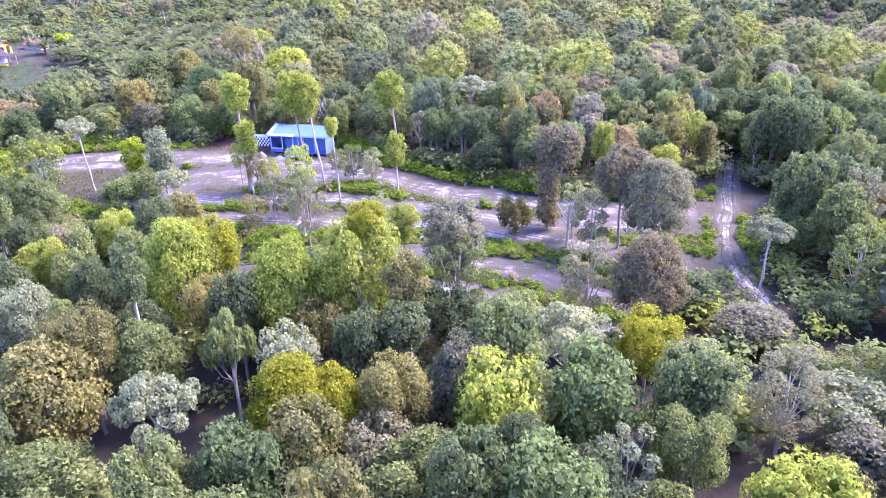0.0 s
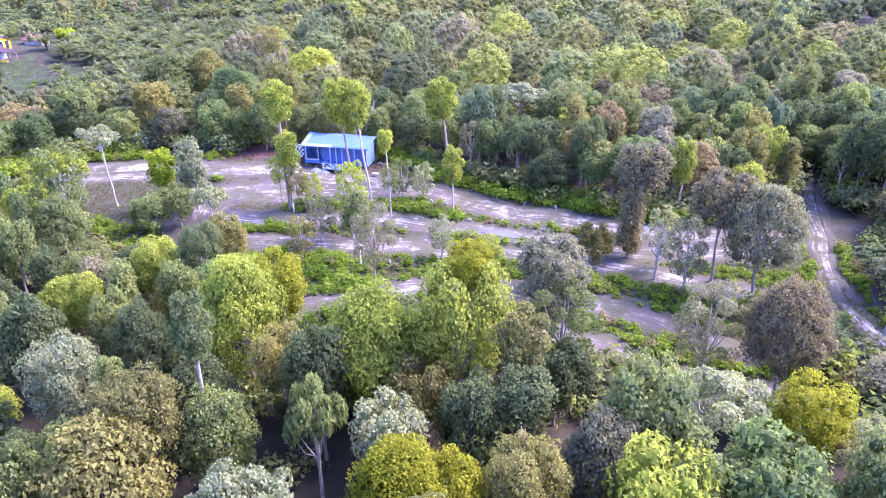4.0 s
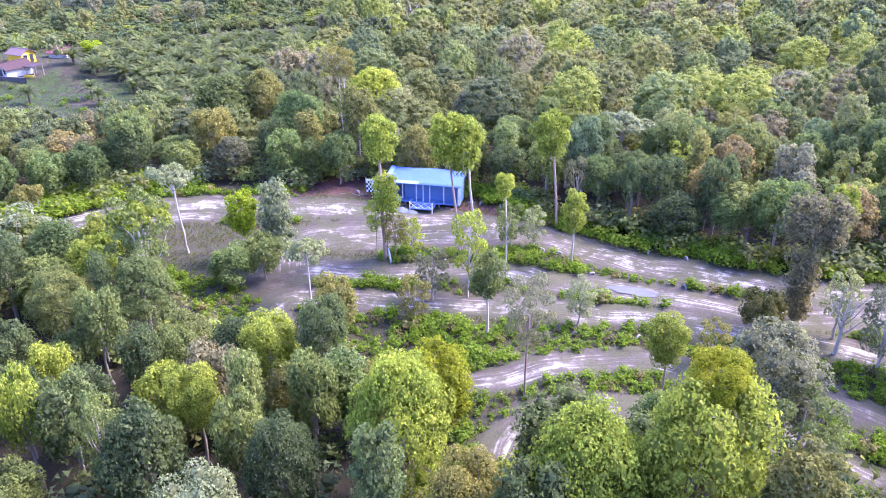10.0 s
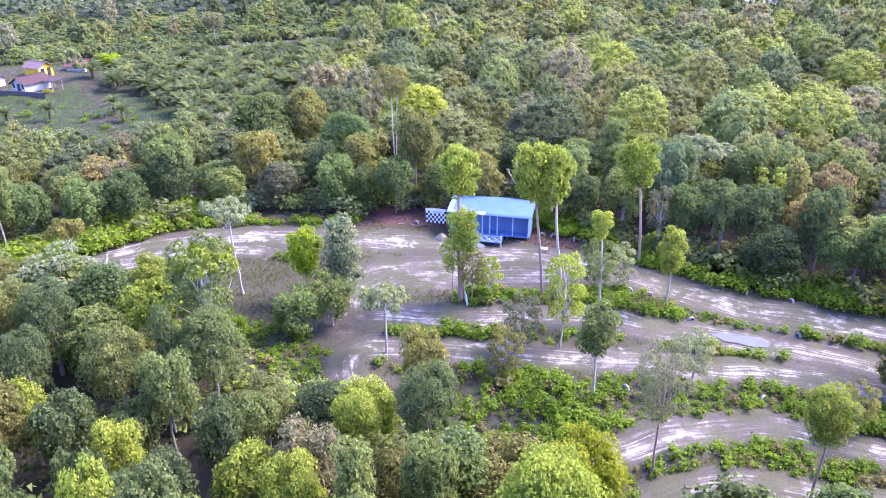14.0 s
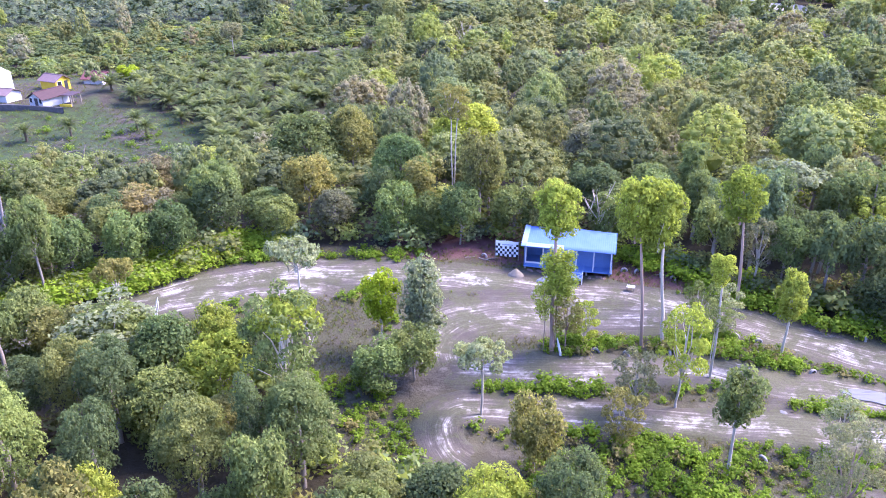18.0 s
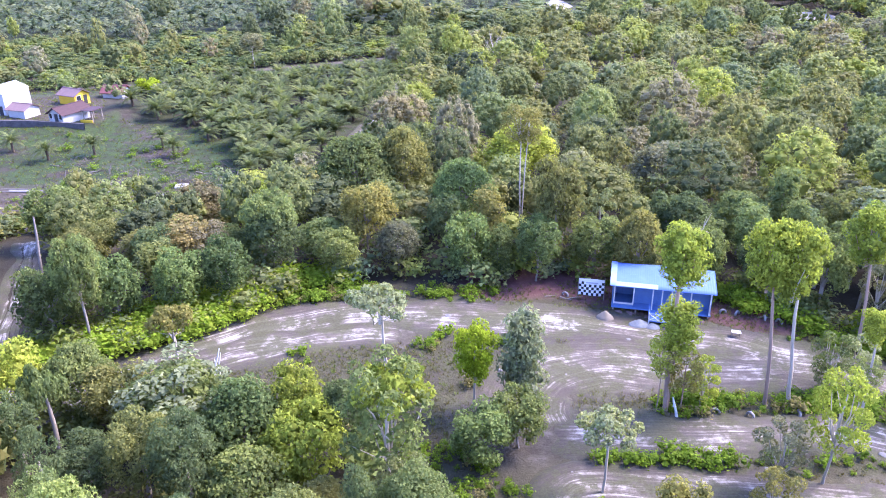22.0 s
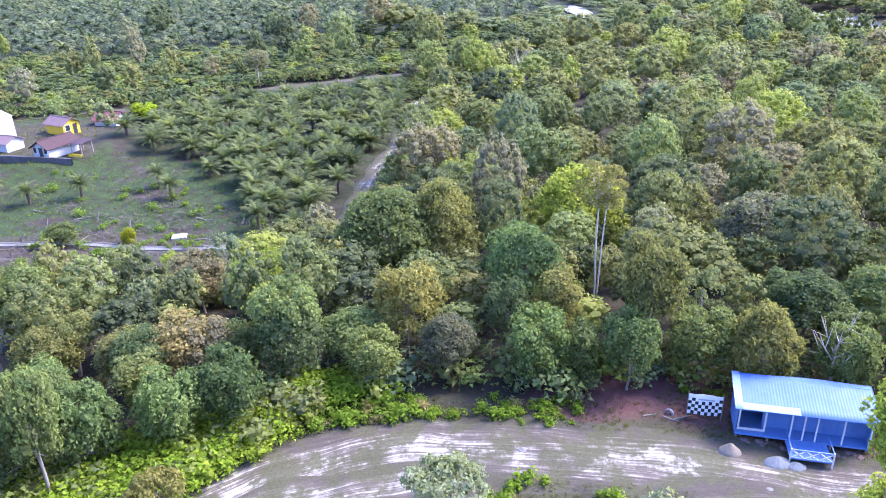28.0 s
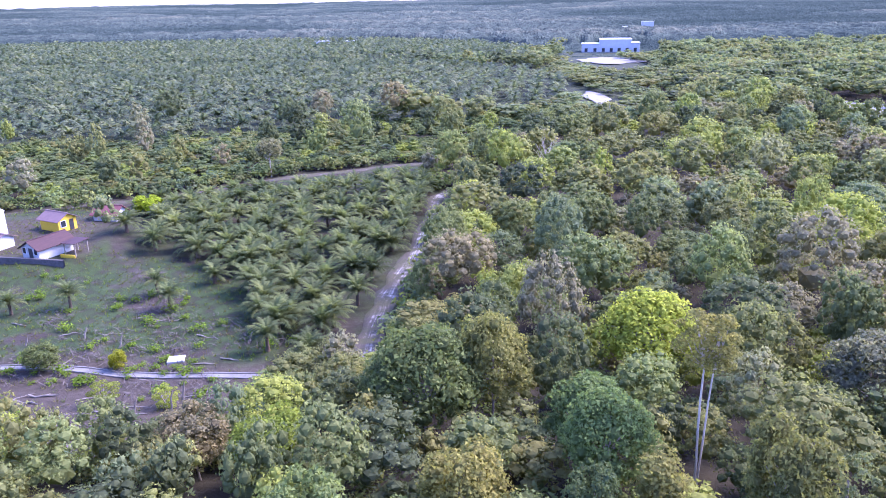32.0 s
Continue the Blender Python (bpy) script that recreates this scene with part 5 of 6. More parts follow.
# tint rises with lump height, so hollows come out darker
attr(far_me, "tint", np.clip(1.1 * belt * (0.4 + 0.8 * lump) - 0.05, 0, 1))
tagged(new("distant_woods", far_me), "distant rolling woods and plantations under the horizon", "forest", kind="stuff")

# ---- oil palms ----
def frond(r, length, rise, leaflets=11, wide=0.27):
    """One arching palm leaf along x: a midrib, and leaflets that hang from it on both sides; verts and triangles. rise: the angle at its foot."""
    V, F, spine, p, step = [], [], [], np.zeros(3), length / (leaflets + 1)
    bend = radians(62 + 30 * r.random())
    for i in range(leaflets + 2):
        spine.append(p)
        a = rise - bend * (i / (leaflets + 1)) ** 1.3
        p = p + np.array([math.cos(a), 0, math.sin(a)]) * step
    for i in range(leaflets + 1):
        p, q = spine[i], spine[i + 1]
        w = 0.055 * (1 - i / (leaflets + 1)) + 0.012
        o = len(V)
        V += [p + [0, w, 0], p - [0, w, 0], q - [0, w * 0.8, 0], q + [0, w * 0.8, 0]]
        F += [(o, o + 1, o + 2), (o, o + 2, o + 3)]
        t = (i + 0.5) / (leaflets + 1)
        ll = length * wide * math.sin(math.pi * min(1, 0.12 + 0.84 * t)) ** 0.7
        for s in (-1, 1):
            tip = (p + q) / 2 + (q - p) / step * ll * 0.5 + np.array([0, s * ll * (0.7 + 0.2 * r.random()), -ll * (0.15 + 0.4 * r.random())])
            o = len(V)
            V += [p, q, tip]
            F.append((o, o + 1, o + 2))
    return np.array(V), np.array(F)


def fronds(seed, n, length, leaflets, top=86, wide=0.27):
    r = np.random.default_rng(seed)
    out = []
    for i in range(n):
        a, tier = 2.4 * i, i / n
        v, f = frond(r, length * (0.8 + 0.3 * r.random()), radians(top - 80 * tier + 14 * r.random()), leaflets, wide)
        c, d = math.cos(a), math.sin(a)
        out.append((np.stack([v[:, 0] * c - v[:, 1] * d, v[:, 0] * d + v[:, 1] * c, v[:, 2]], 1), f))
    return out


PALM_CROWN = []
for k in range(4):
    v, f = joined(fronds(600 + k, 27, 4.0, 13))
    # random tone per frond, plus a fall from upper to lower tiers for contrast
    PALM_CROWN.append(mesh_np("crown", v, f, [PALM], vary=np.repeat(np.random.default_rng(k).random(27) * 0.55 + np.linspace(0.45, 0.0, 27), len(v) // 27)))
v, f = tube([(0, 0, 0), (0.05, 0, 0.3), (0, 0, 0.7), (0, 0, 1.0)], [0.36, 0.30, 0.28, 0.34], 9, 0.35, 3)
PALM_TRUNK = mesh_np("trunk", v, f, [BARK_PALM], flat=False)
FROND = []
for k in range(4):
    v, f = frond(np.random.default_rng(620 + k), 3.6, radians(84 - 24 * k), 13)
    # upper tiers lighter, drooping lower tiers darker, set for contrast
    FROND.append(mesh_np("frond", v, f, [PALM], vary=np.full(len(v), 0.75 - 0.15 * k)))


def palm(x, y, high, size, i, single=False, label="oil palm with arching green fronds in the grove", group="oil palms in the grove"):
    t = thing("oil_palm", pose(x, y, at(x, y) - 0.1, 0, 0, (i * 77) % 360), label, "palm", group)
    tr = part("trunk", PALM_TRUNK, None, t)
    tr.matrix_local = Matrix.Diagonal((size, size, high, 1))
    if single:
        for k in range(24):
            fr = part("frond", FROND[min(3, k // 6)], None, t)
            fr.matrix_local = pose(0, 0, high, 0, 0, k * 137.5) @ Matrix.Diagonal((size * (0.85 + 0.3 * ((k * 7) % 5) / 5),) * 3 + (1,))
    else:
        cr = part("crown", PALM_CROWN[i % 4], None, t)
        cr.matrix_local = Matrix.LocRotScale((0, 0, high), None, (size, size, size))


for i, (a, b, h) in enumerate([(-97.5, 171.8, 3.0), (-86.8, 176.4, 3.2), (-83.1, 170.8, 2.8), (-79.5, 180.6, 2.0), (-66.5, 156.3, 3.0), (-75.4, 185.4, 2.6), (-105.1, 170.3, 2.4),
                               (-71.0, 180.0, 2.6), (-114, 176, 2.6), (-69.5, 166.0, 2.4)]):
    palm(a, b, 0.8 * h, 0.74, i, True, "young oil palm standing alone on the grass slope", "palms on the grass slope")
x, y = scatter(-125, -40, 156, 265, 5.3, 61)
ok = (inside(GROVE, x, y) > 1.0) & (np.hypot(x + 108.5, y - 211) > 8.5) & (near_line(PALM_ROAD, x, y) > 3.4)
for i, (a, b) in enumerate(zip(x[ok], y[ok])):
    palm(a, b, 1.2 + 1.3 * ((i * 37) % 10) / 10, 0.8 + 0.28 * ((i * 53) % 10) / 10, i)
# plantation rows of the distance
small = [joined(fronds(640 + k, 12, 0.6, 3, 62, 0.42)) for k in range(4)]
small = [(v + [0, 0, 0.4], f) for v, f in small]
gx, gy = np.meshgrid(np.arange(-850, -100, 8.6), np.arange(290, 600, 9.5))
gx = gx + 3.8 * (np.arange(gx.shape[0]) % 2)[:, None]
x, y = gx.ravel() + 0.62 * gy.ravel(), gy.ravel()
ok = (inside(FARGROVE, x, y) > 2) & (x > -14 - 0.68 * y)
x, y = x[ok], y[ok]
x, y = x + rng.uniform(-1.1, 1.1, len(x)), y + rng.uniform(-1.1, 1.1, len(x))
s = 7.4 + 1.8 * rng.random(len(x))
stuff("palm_plantation", small, x, y, np.stack([s, s, s * 0.95], 1), rng.random(len(x)), PALM_STUFF, "distant oil palm plantation in regular rows", "palms")

small = [joined(fronds(650 + k, 9, 0.6, 1, 56, 0.5)) for k in range(4)]
small = [(v + [0, 0, 0.4], f) for v, f in small]
gx, gy = np.meshgrid(np.arange(-1200, -200, 9.4), np.arange(540, 890, 11))
x, y = gx.ravel() + 0.62 * gy.ravel(), gy.ravel()
ok = (inside(FARTHEST, x, y) > 0) & (inside(FARGROVE, x, y) < -2) & (x > -14 - 0.68 * y)
for a, b, rx, ry in SITES:
    ok &= np.hypot((x - a) / rx, (y - b) / ry) > 1.1
x, y = x[ok], y[ok]
x, y = x + rng.uniform(-1.6, 1.6, len(x)), y + rng.uniform(-1.6, 1.6, len(x))
s = 8.2 + 2.2 * rng.random(len(x))
stuff("palm_plantation", small, x, y, np.stack([s, s, s * 0.95], 1), rng.random(len(x)), PALM_STUFF, "farthest oil palm plantation under the horizon", "palms")

# ---- the blue hut ----
HM = pose(*HUT, at(-18, 98.5), 0, 0, -15.4)
hut = thing("hut", HM, "blue timber hut on low stilts with a blue sheet roof", "hut")
bm = bmesh.new()
box(bm, 0.25, 8.8, 0.45, 3.25, 0.5, 0.62, 0.01)
part("floor", bm, BLUE_WALL, hut)


def board(*extent):
    part("board", box(bmesh.new(), *extent, 0.006), BLUE_WALL, hut)


for i in range(20):
    board(0.30 + i * 0.425, 0.30 + i * 0.425 + 0.415, 3.14, 3.19 + 0.008 * (i % 2), 0.62, 3.3)
for x0 in (0.28, 8.72):
    for i in range(6):
        board(x0 - 0.03, x0 + 0.03 + 0.006 * (i % 2), 0.55 + i * 0.435, 0.55 + i * 0.435 + 0.425, 0.62, 2.95 + 0.08 * i)
for i in range(19):
    w0 = 0.34 + i * 0.44
    if i < 4:
        board(w0, w0 + 0.43, 0.60, 0.64 + 0.006 * (i % 2), 0.62, 0.95)
        board(w0, w0 + 0.43, 0.60, 0.64 + 0.006 * (i % 2), 2.5, 2.85)
    else:
        board(w0, w0 + 0.43, 1.55, 1.59 + 0.006 * (i % 2), 0.62, 3.05)
bm = bmesh.new()
bar(bm, (0.38, 0.57, 0.98), (2.08, 0.57, 0.98), 0.12)
part("window_frame", bm, WHITE, hut, "white painted window sill")
for xx in (0.42, 2.1):
    bm = bmesh.new()
    bar(bm, (xx, 0.57, 0.9), (xx, 0.57, 2.9), 0.1)
    part("window_frame", bm, WHITE, hut, "white painted window post")
for xx in (3.75, 4.55, 5.35, 7.0, 8.65):
    bm = bmesh.new()
    box(bm, xx - 0.05, xx + 0.05, 0.46, 0.56, 0.62, 2.92, 0.012)
    part("post", bm, WHITE, hut, "white painted porch post")
for xx in (0.4, 2.4, 4.4, 6.4, 8.6):
    for yy in (0.6, 1.9, 3.1):
        bm = bmesh.new()
        box(bm, xx - 0.07, xx + 0.07, yy - 0.07, yy + 0.07, -0.3, 0.5, 0.01)
        part("stilt", bm, BARK_GREY, hut)


def sheet(x0, x1, y0, y1, lift=0.0, sag=0.05):
    """Corrugated roof sheet that follows the slope, with thickness."""
    nx, ny = max(4, int((x1 - x0) / 0.05)), 6
    V, F = [], []
    for lay in (0, 1):
        for j in range(ny + 1):
            for i in range(nx + 1):
                xx, yy = x0 + (x1 - x0) * i / nx, y0 + (y1 - y0) * j / ny
                z = 2.92 + 0.21 * yy + 0.007 * math.cos(i * math.pi / 2) + lift - 0.02 * lay - sag * math.sin(xx * 0.9) * yy / 3.4
                V.append((xx, yy, z))
    n = (nx + 1) * (ny + 1)
    for j in range(ny):
        for i in range(nx):
            a = j * (nx + 1) + i
            F.append((a, a + 1, a + nx + 2, a + nx + 1))
            F.append((n + a, n + a + nx + 1, n + a + nx + 2, n + a + 1))
    for i in range(nx):
        F.append((i + 1, i, n + i, n + i + 1))
        b = ny * (nx + 1) + i
        F.append((b, b + 1, n + b + 1, n + b))
    return V, F


for i in range(9):
    part("roof_sheet", mesh_np("roof_sheet", *sheet(0.0 + i * 1.0, 1.03 + i * 1.0, 0.0, 3.5, 0.004 * (i % 2)), [BLUE_ROOF], flat=False), None, hut)
part("roof_sheet", mesh_np("roof_sheet", *sheet(-0.02, 0.5, -0.02, 3.52, 0.03), [BLUE_PALE], flat=False), None, hut, "pale blue roof edging strip")
part("roof_sheet", mesh_np("roof_sheet", *sheet(0.5, 4.1, -0.02, 0.62, 0.03), [BLUE_PALE], flat=False), None, hut, "pale blue roof edging strip")
for yy in (0.5, 1.9, 3.2):
    bm = bmesh.new()
    bar(bm, (0.05, yy, 2.84 + 0.21 * yy), (8.95, yy, 2.84 + 0.21 * yy), 0.08, 0.1)
    part("beam", bm, BLUE_WALL, hut)
for i in range(8):
    part("deck_plank", box(bmesh.new(), 3.5 + i * 0.33, 3.5 + i * 0.33 + 0.32, -1.5, 0.44, 0.50, 0.55, 0.006), BLUE_WALL, hut, "blue porch plank")
for xx in (3.5, 6.1):
    bm = bmesh.new()
    box(bm, xx - 0.05, xx + 0.05, -1.52, -1.42, -0.2, 1.35, 0.01)
    part("post", bm, WHITE, hut, "white porch rail post")
    bm = bmesh.new()
    bar(bm, (xx, -1.45, 1.28), (xx, 0.45, 1.28), 0.06)
    part("handrail", bm, BLUE_WALL, hut)
for k in range(3):
    xa = 3.55 + k * 0.84
    for za, zb in ((0.62, 1.22), (1.22, 0.62)):
        bm = bmesh.new()
        bar(bm, (xa, -1.47, za), (xa + 0.84, -1.47, zb), 0.05)
        part("brace", bm, WHITE, hut, "white crossed rail")
for zz in (0.6, 1.27):
    bm = bmesh.new()
    bar(bm, (3.5, -1.47, zz), (6.1, -1.47, zz), 0.06)
    part("handrail", bm, BLUE_PALE, hut)

# the chequered banner beside the hut
ban = thing("banner", pose(-24.7, 102.45, at(-23.6, 102.2), 0, 0, -15.0), "black and white chequered cloth banner hung on two poles", "banner")
cols, rows_ = 10, 6
W, H0, H1 = 2.3, 0.35, 2.05


def drape(a, b):
    return 0.05 * math.sin(a * 3.1 + b * 2) + 0.02 * math.sin(a * 9)


for part_no, (mat_, want) in enumerate(((CLOTH, 0), (BLACK, 1))):
    V, F = [], []
    for i in range(cols):
        for j in range(rows_):
            dark = (i + j) % 2 == 1 and j < 5 and not (j == 4 and 2 < i < 8)
            if dark != bool(want):
                continue
            o = len(V)
            for off in (0.0, 0.012):
                for di, dj in ((0, 0), (1, 0), (1, 1), (0, 1)):
                    a, b = (i + di) * W / cols, H0 + (j + dj) * (H1 - H0) / rows_
                    V.append((a, drape(a, b) + off, b))
            F += [(o, o + 1, o + 2, o + 3), (o + 4, o + 7, o + 6, o + 5), (o, o + 4, o + 5, o + 1), (o + 3, o + 2, o + 6, o + 7)]
    part("cloth", mesh_np("cloth", V, F, [mat_]), None, ban, "white cloth squares" if not want else "black printed squares")
bm = bmesh.new()
box(bm, 0.65, 1.75, -0.075, -0.06, 1.62, 1.74)
part("lettering", bm, GREYTEXT, ban, "grey bar of unreadable print")
for xx in (-0.03, W + 0.03):
    bm = bmesh.new()
    bar(bm, (xx, 0.02, -0.1), (xx, 0.02, 2.2), 0.06)
    part("pole", bm, DEADWOOD, ban)


def heap(name, x, y, rx, ry, h, material, label, seed):
    r = np.random.default_rng(seed)
    V, F = [(0, 0, h)], []
    rings, n = 7, 22
    for i in range(1, rings + 1):
        t = i / rings
        for k in range(n):
            a = 6.283 * k / n
            q = t * (1 + 0.22 * (float(vnoise(k * 0.6, i * 0.1, seed)) - 0.5))
            V.append((rx * q * math.cos(a), ry * q * math.sin(a), h * (1 - t) ** 0.8 * (1 + 0.25 * (r.random() - 0.5)) - 0.12 * (i == rings)))
    bm = bmesh.new()
    vs = [bm.verts.new(v) for v in V]
    for k in range(n):
        bm.faces.new((vs[0], vs[1 + k], vs[1 + (k + 1) % n]))
        for i in range(rings - 1):
            a, b = 1 + i * n, 1 + (i + 1) * n
            bm.faces.new((vs[a + k], vs[b + k], vs[b + (k + 1) % n], vs[a + (k + 1) % n]))
    ob = new(name, mesh_bm(name, bm, material, False))
    ob.matrix_world = pose(x, y, at(x, y))
    return tagged(ob, label, "heap")


heap("sand_heap", -23.1, 98.5, 0.85, 0.6, 0.75, SANDHEAP, "heap of yellow building sand near the hut", 3)
heap("gravel_heap", -20.4, 97.3, 1.0, 0.7, 0.55, GRAVEL, "flattened heap of pale grey gravel near the hut", 4)
heap("gravel_heap", -19.3, 97.0, 0.8, 0.55, 0.4, GRAVEL, "low spread of pale grey gravel near the hut", 5)


def stone(name, x, y, s, material, label, seed, group=""):
    r = np.random.default_rng(seed)
    bm = bmesh.new()
    bmesh.ops.create_icosphere(bm, subdivisions=2, radius=1)
    for v in bm.verts:
        v.co *= 1 + 0.35 * (noise.noise(v.co * 1.4 + Vector((seed, 0, 0))))
        v.co.z *= 0.6
    ob = new(name, mesh_bm(name, bm, material))
    ob.matrix_world = pose(x, y, at(x, y) + 0.15 * s, 0, 0, seed * 50) @ Matrix.Diagonal((s, s * (0.7 + 0.3 * r.random()), s * 0.8, 1))
    return tagged(ob, label, "stone", group)


for i in range(26):
    u = rng.random()
    q = HM @ Vector((0.6 + 7.8 * u, 0.35 - 0.5 * rng.random(), 0))
    stone("stone", q.x, q.y, 0.14 + 0.14 * rng.random(), STONE, "reddish rubble stone in front of the hut", i, "rubble by the hut")
for i in range(34):
    line, width = TRACKS[("upper", "inner", "swirl", "middle")[i % 4]]
    a, b = line[int(rng.integers(2, len(line) - 2))]
    stone("stone", a + rng.uniform(-3, 3), b + rng.uniform(-2.6, 2.6), 0.1 + 0.22 * rng.random() ** 2, CONCRETE, "pale stone lying on the sand", 40 + i, "loose stones in the clearing")


def tyre(x, y, i):
    """A tyre half sunk upright as a track marker."""
    bm = bmesh.new()
    seg, ring = 20, 8
    vs = []
    for k in range(seg):
        a = 6.283 * k / seg
        for j in range(ring):
            c = 6.283 * j / ring
            q = 0.27 + 0.09 * math.cos(c)
            vs.append(bm.verts.new((q * math.cos(a), 0.11 * math.sin(c), q * math.sin(a))))
    for k in range(seg):
        for j in range(ring):
            bm.faces.new((vs[k * ring + j], vs[((k + 1) % seg) * ring + j], vs[((k + 1) % seg) * ring + (j + 1) % ring], vs[k * ring + (j + 1) % ring]))
    ob = new("tyre", mesh_bm("tyre", bm, RUBBER, False))
    ob.matrix_world = pose(x, y, at(x, y) + 0.05, 0, 0, i * 40)
    tagged(ob, "white painted tyre half buried as a track marker", "tyre", "tyre markers")


MARKS = [(-12.4, 98.9), (-11.3, 98.45), (-9.2, 97.6), (-8.2, 96.9), (-1.0, 90.3), (1.6, 88.3), (4.5, 85.9), (7.5, 83.6), (-6.2, 86.6), (-4.6, 85.8), (-8.6, 84.4), (-12.5, 84.2), (-16, 84.2),
         (-18.4, 84.6), (-2.2, 81.4), (1.5, 80.4), (5.5, 78.0), (-25.8, 102.9), (-6.0, 70.4), (-1.0, 69.8), (3.6, 68.4), (-10.5, 71.4)]
for i, (a, b) in enumerate(MARKS):
    tyre(a, b, i)

# a pale plank table by the track
tab = thing("table", pose(-12.8, 94.95, at(-12.8, 94.95), 0, 0, -20) @ Matrix.Scale(0.68, 4), "small weathered white plank table beside the track", "table")
for i in range(4):
    part("plank", box(bmesh.new(), -0.55, 0.55, -0.36 + i * 0.18, -0.19 + i * 0.18, 0.62, 0.66, 0.006), WHITE, tab)
for sx in (-0.45, 0.45):
    for sy in (-0.28, 0.28):
        bm = bmesh.new()
        box(bm, sx - 0.035, sx + 0.035, sy - 0.035, sy + 0.035, -0.05, 0.62)
        part("leg", bm, DEADWOOD, tab)


def log(a, b, rad, label="bleached fallen log on the ground", name="log", group="fallen logs", material=None, seed=0):
    """A fallen or leaning trunk from a to b, bent and tapered, with a broken stub."""
    a, b = Vector(a), Vector(b)
    r = np.random.default_rng(seed)
    q = (b - a).to_track_quat('Z', 'Y').to_matrix()
    L = (b - a).length
    p = [(r.normal() * 0.02 * L, r.normal() * 0.02 * L, L * t) for t in (0, 0.25, 0.5, 0.75, 1)]
    pcs = [tube(p, [rad, rad * 0.9, rad * 0.8, rad * 0.62, rad * 0.35], 7, 0.2, seed)]
    pcs.append(tube([p[2], (p[2][0] + 0.12 * L, p[2][1], p[2][2] + 0.12 * L)], [rad * 0.4, rad * 0.2], 5, 0.2, seed))
    v, f = joined(pcs)
    v = v @ np.array(q).T
    ob = new(name, mesh_np(name, v, f, [material or DEADWOOD], flat=False))
    ob.location = a
    return tagged(ob, label, name, group)


def ground_log(x, y, turn, length, rad, seed, **kw):
    c, s = math.cos(radians(turn)), math.sin(radians(turn))
    x2, y2 = x + c * length, y + s * length
    return log((x, y, at(x, y) + rad * 0.7), (x2, y2, at(x2, y2) + rad * 0.8), rad, seed=seed, **kw)


log((-55.6, 90.6, at(-55.6, 90.6) - 0.2), (-54.9, 91.2, at(-55, 91) + 2.3), 0.1, "pale leaning stake beside the bend of the track", "stake", "stakes by the track", WHITE, 1)
log((-55.1, 90.4, at(-55.1, 90.4) - 0.2), (-54.8, 90.9, at(-55, 91) + 2.1), 0.07, "pale leaning stake beside the bend of the track", "stake", "stakes by the track", WHITE, 2)
log((-21.2, 84.2, at(-21.2, 84.2)), (-21.6, 84.9, at(-21.5, 85) + 1.3), 0.12, "pale split slab leaning at a tree foot", "slab", "", WHITE, 3)
for i, (a, b, c, d) in enumerate([(-25.8, 102.2, 10, 1.6), (-26.4, 102.5, -30, 1.3), (-27.8, 102.6, 15, 1.2), (-9.8, 97.9, -10, 1.6)]):
    ground_log(a, b, c, d, 0.06, 10 + i, label="pale broken branch on the red earth")
for i in range(46):
    a, b = rng.uniform(-104, -67), rng.uniform(150, 168)
    if i >= 14:
        a, b = rng.uniform(-95, -70), rng.uniform(131, 148)
    ground_log(a, b, rng.uniform(-30, 40), rng.uniform(1.2, 4.5), rng.uniform(0.05, 0.13), 30 + i, label="bleached log lying on cleared land")
for i, (a, b, h) in enumerate([(-72.5, 138.6, 3.2), (-71.4, 138.8, 4.0), (-91, 161, 1.6), (-98, 160, 1.4), (-69.5, 159, 1.5), (-76.5, 139.5, 2.2), (-85.5, 158.5, 1.6), (-76.2, 107.2, 7.5)]):
    log((a, b, at(a, b) - 0.1), (a + 0.5, b + 0.3, at(a, b) + h), 0.1 + 0.01 * h, "bare dead trunk still standing", "snag", "dead snags", DEADWOOD, 90 + i)


def dead_tree(x, y, h, i):
    """A leafless pale tree with forked limbs."""
    r = np.random.default_rng(700 + i)
    t = thing("dead_tree", pose(x, y, at(x, y) - 0.1, 0, 0, i * 60), "leafless pale grey tree with forked branches", "tree", "bare trees")
    v, f = tube([(0, 0, 0), (0.1, 0, h * 0.3), (0, 0.1, h * 0.6)], [0.17, 0.13, 0.09], 7, 0.15, i)
    part("trunk", mesh_np("trunk", v, f, [BARK_PALE], flat=False), None, t)
    for k in range(9):
        a, z = 2.4 * k, h * (0.3 + 0.035 * k)
        e = np.array([math.cos(a) * h * 0.2, math.sin(a) * h * 0.2, z + h * (0.22 + 0.12 * r.random())])
        m_ = np.array([e[0] * 0.55, e[1] * 0.55, (z + e[2]) / 2 - 0.1])
        pcs = [tube([(0, 0, z), m_, e], [0.07, 0.05, 0.015], 5, 0.2, k)]
        for j in range(3):
            w = m_ + r.normal(size=3) * h * 0.06 + [0, 0, h * 0.1]
            pcs.append(tube([m_, w], [0.035, 0.01], 4, 0.2, j))
        v, f = joined(pcs)
        part("limb", mesh_np("limb", v, f, [BARK_PALE], flat=False), None, t)


for i, (a, b, h) in enumerate([(-14.2, 103.4, 8.5), (1.5, 103.5, 8.0), (-0.5, 104.5, 7.0), (9.3, 43.2, 7.5), (4.4, 102.0, 7.0), (13.6, 67.0, 6.5), (-19.5, 240, 14)]):
    dead_tree(a, b, h, i)

tree(-103.6, 221.0, 4.6, 6.0, "round", "bright", 4.2, where="beside the red roof", group="forest trees")
tree(-85.5, 255.3, 10.0, 6.5, "round", "grey", 6.0, BARK_PALE, where="beside the far road", group="forest trees")
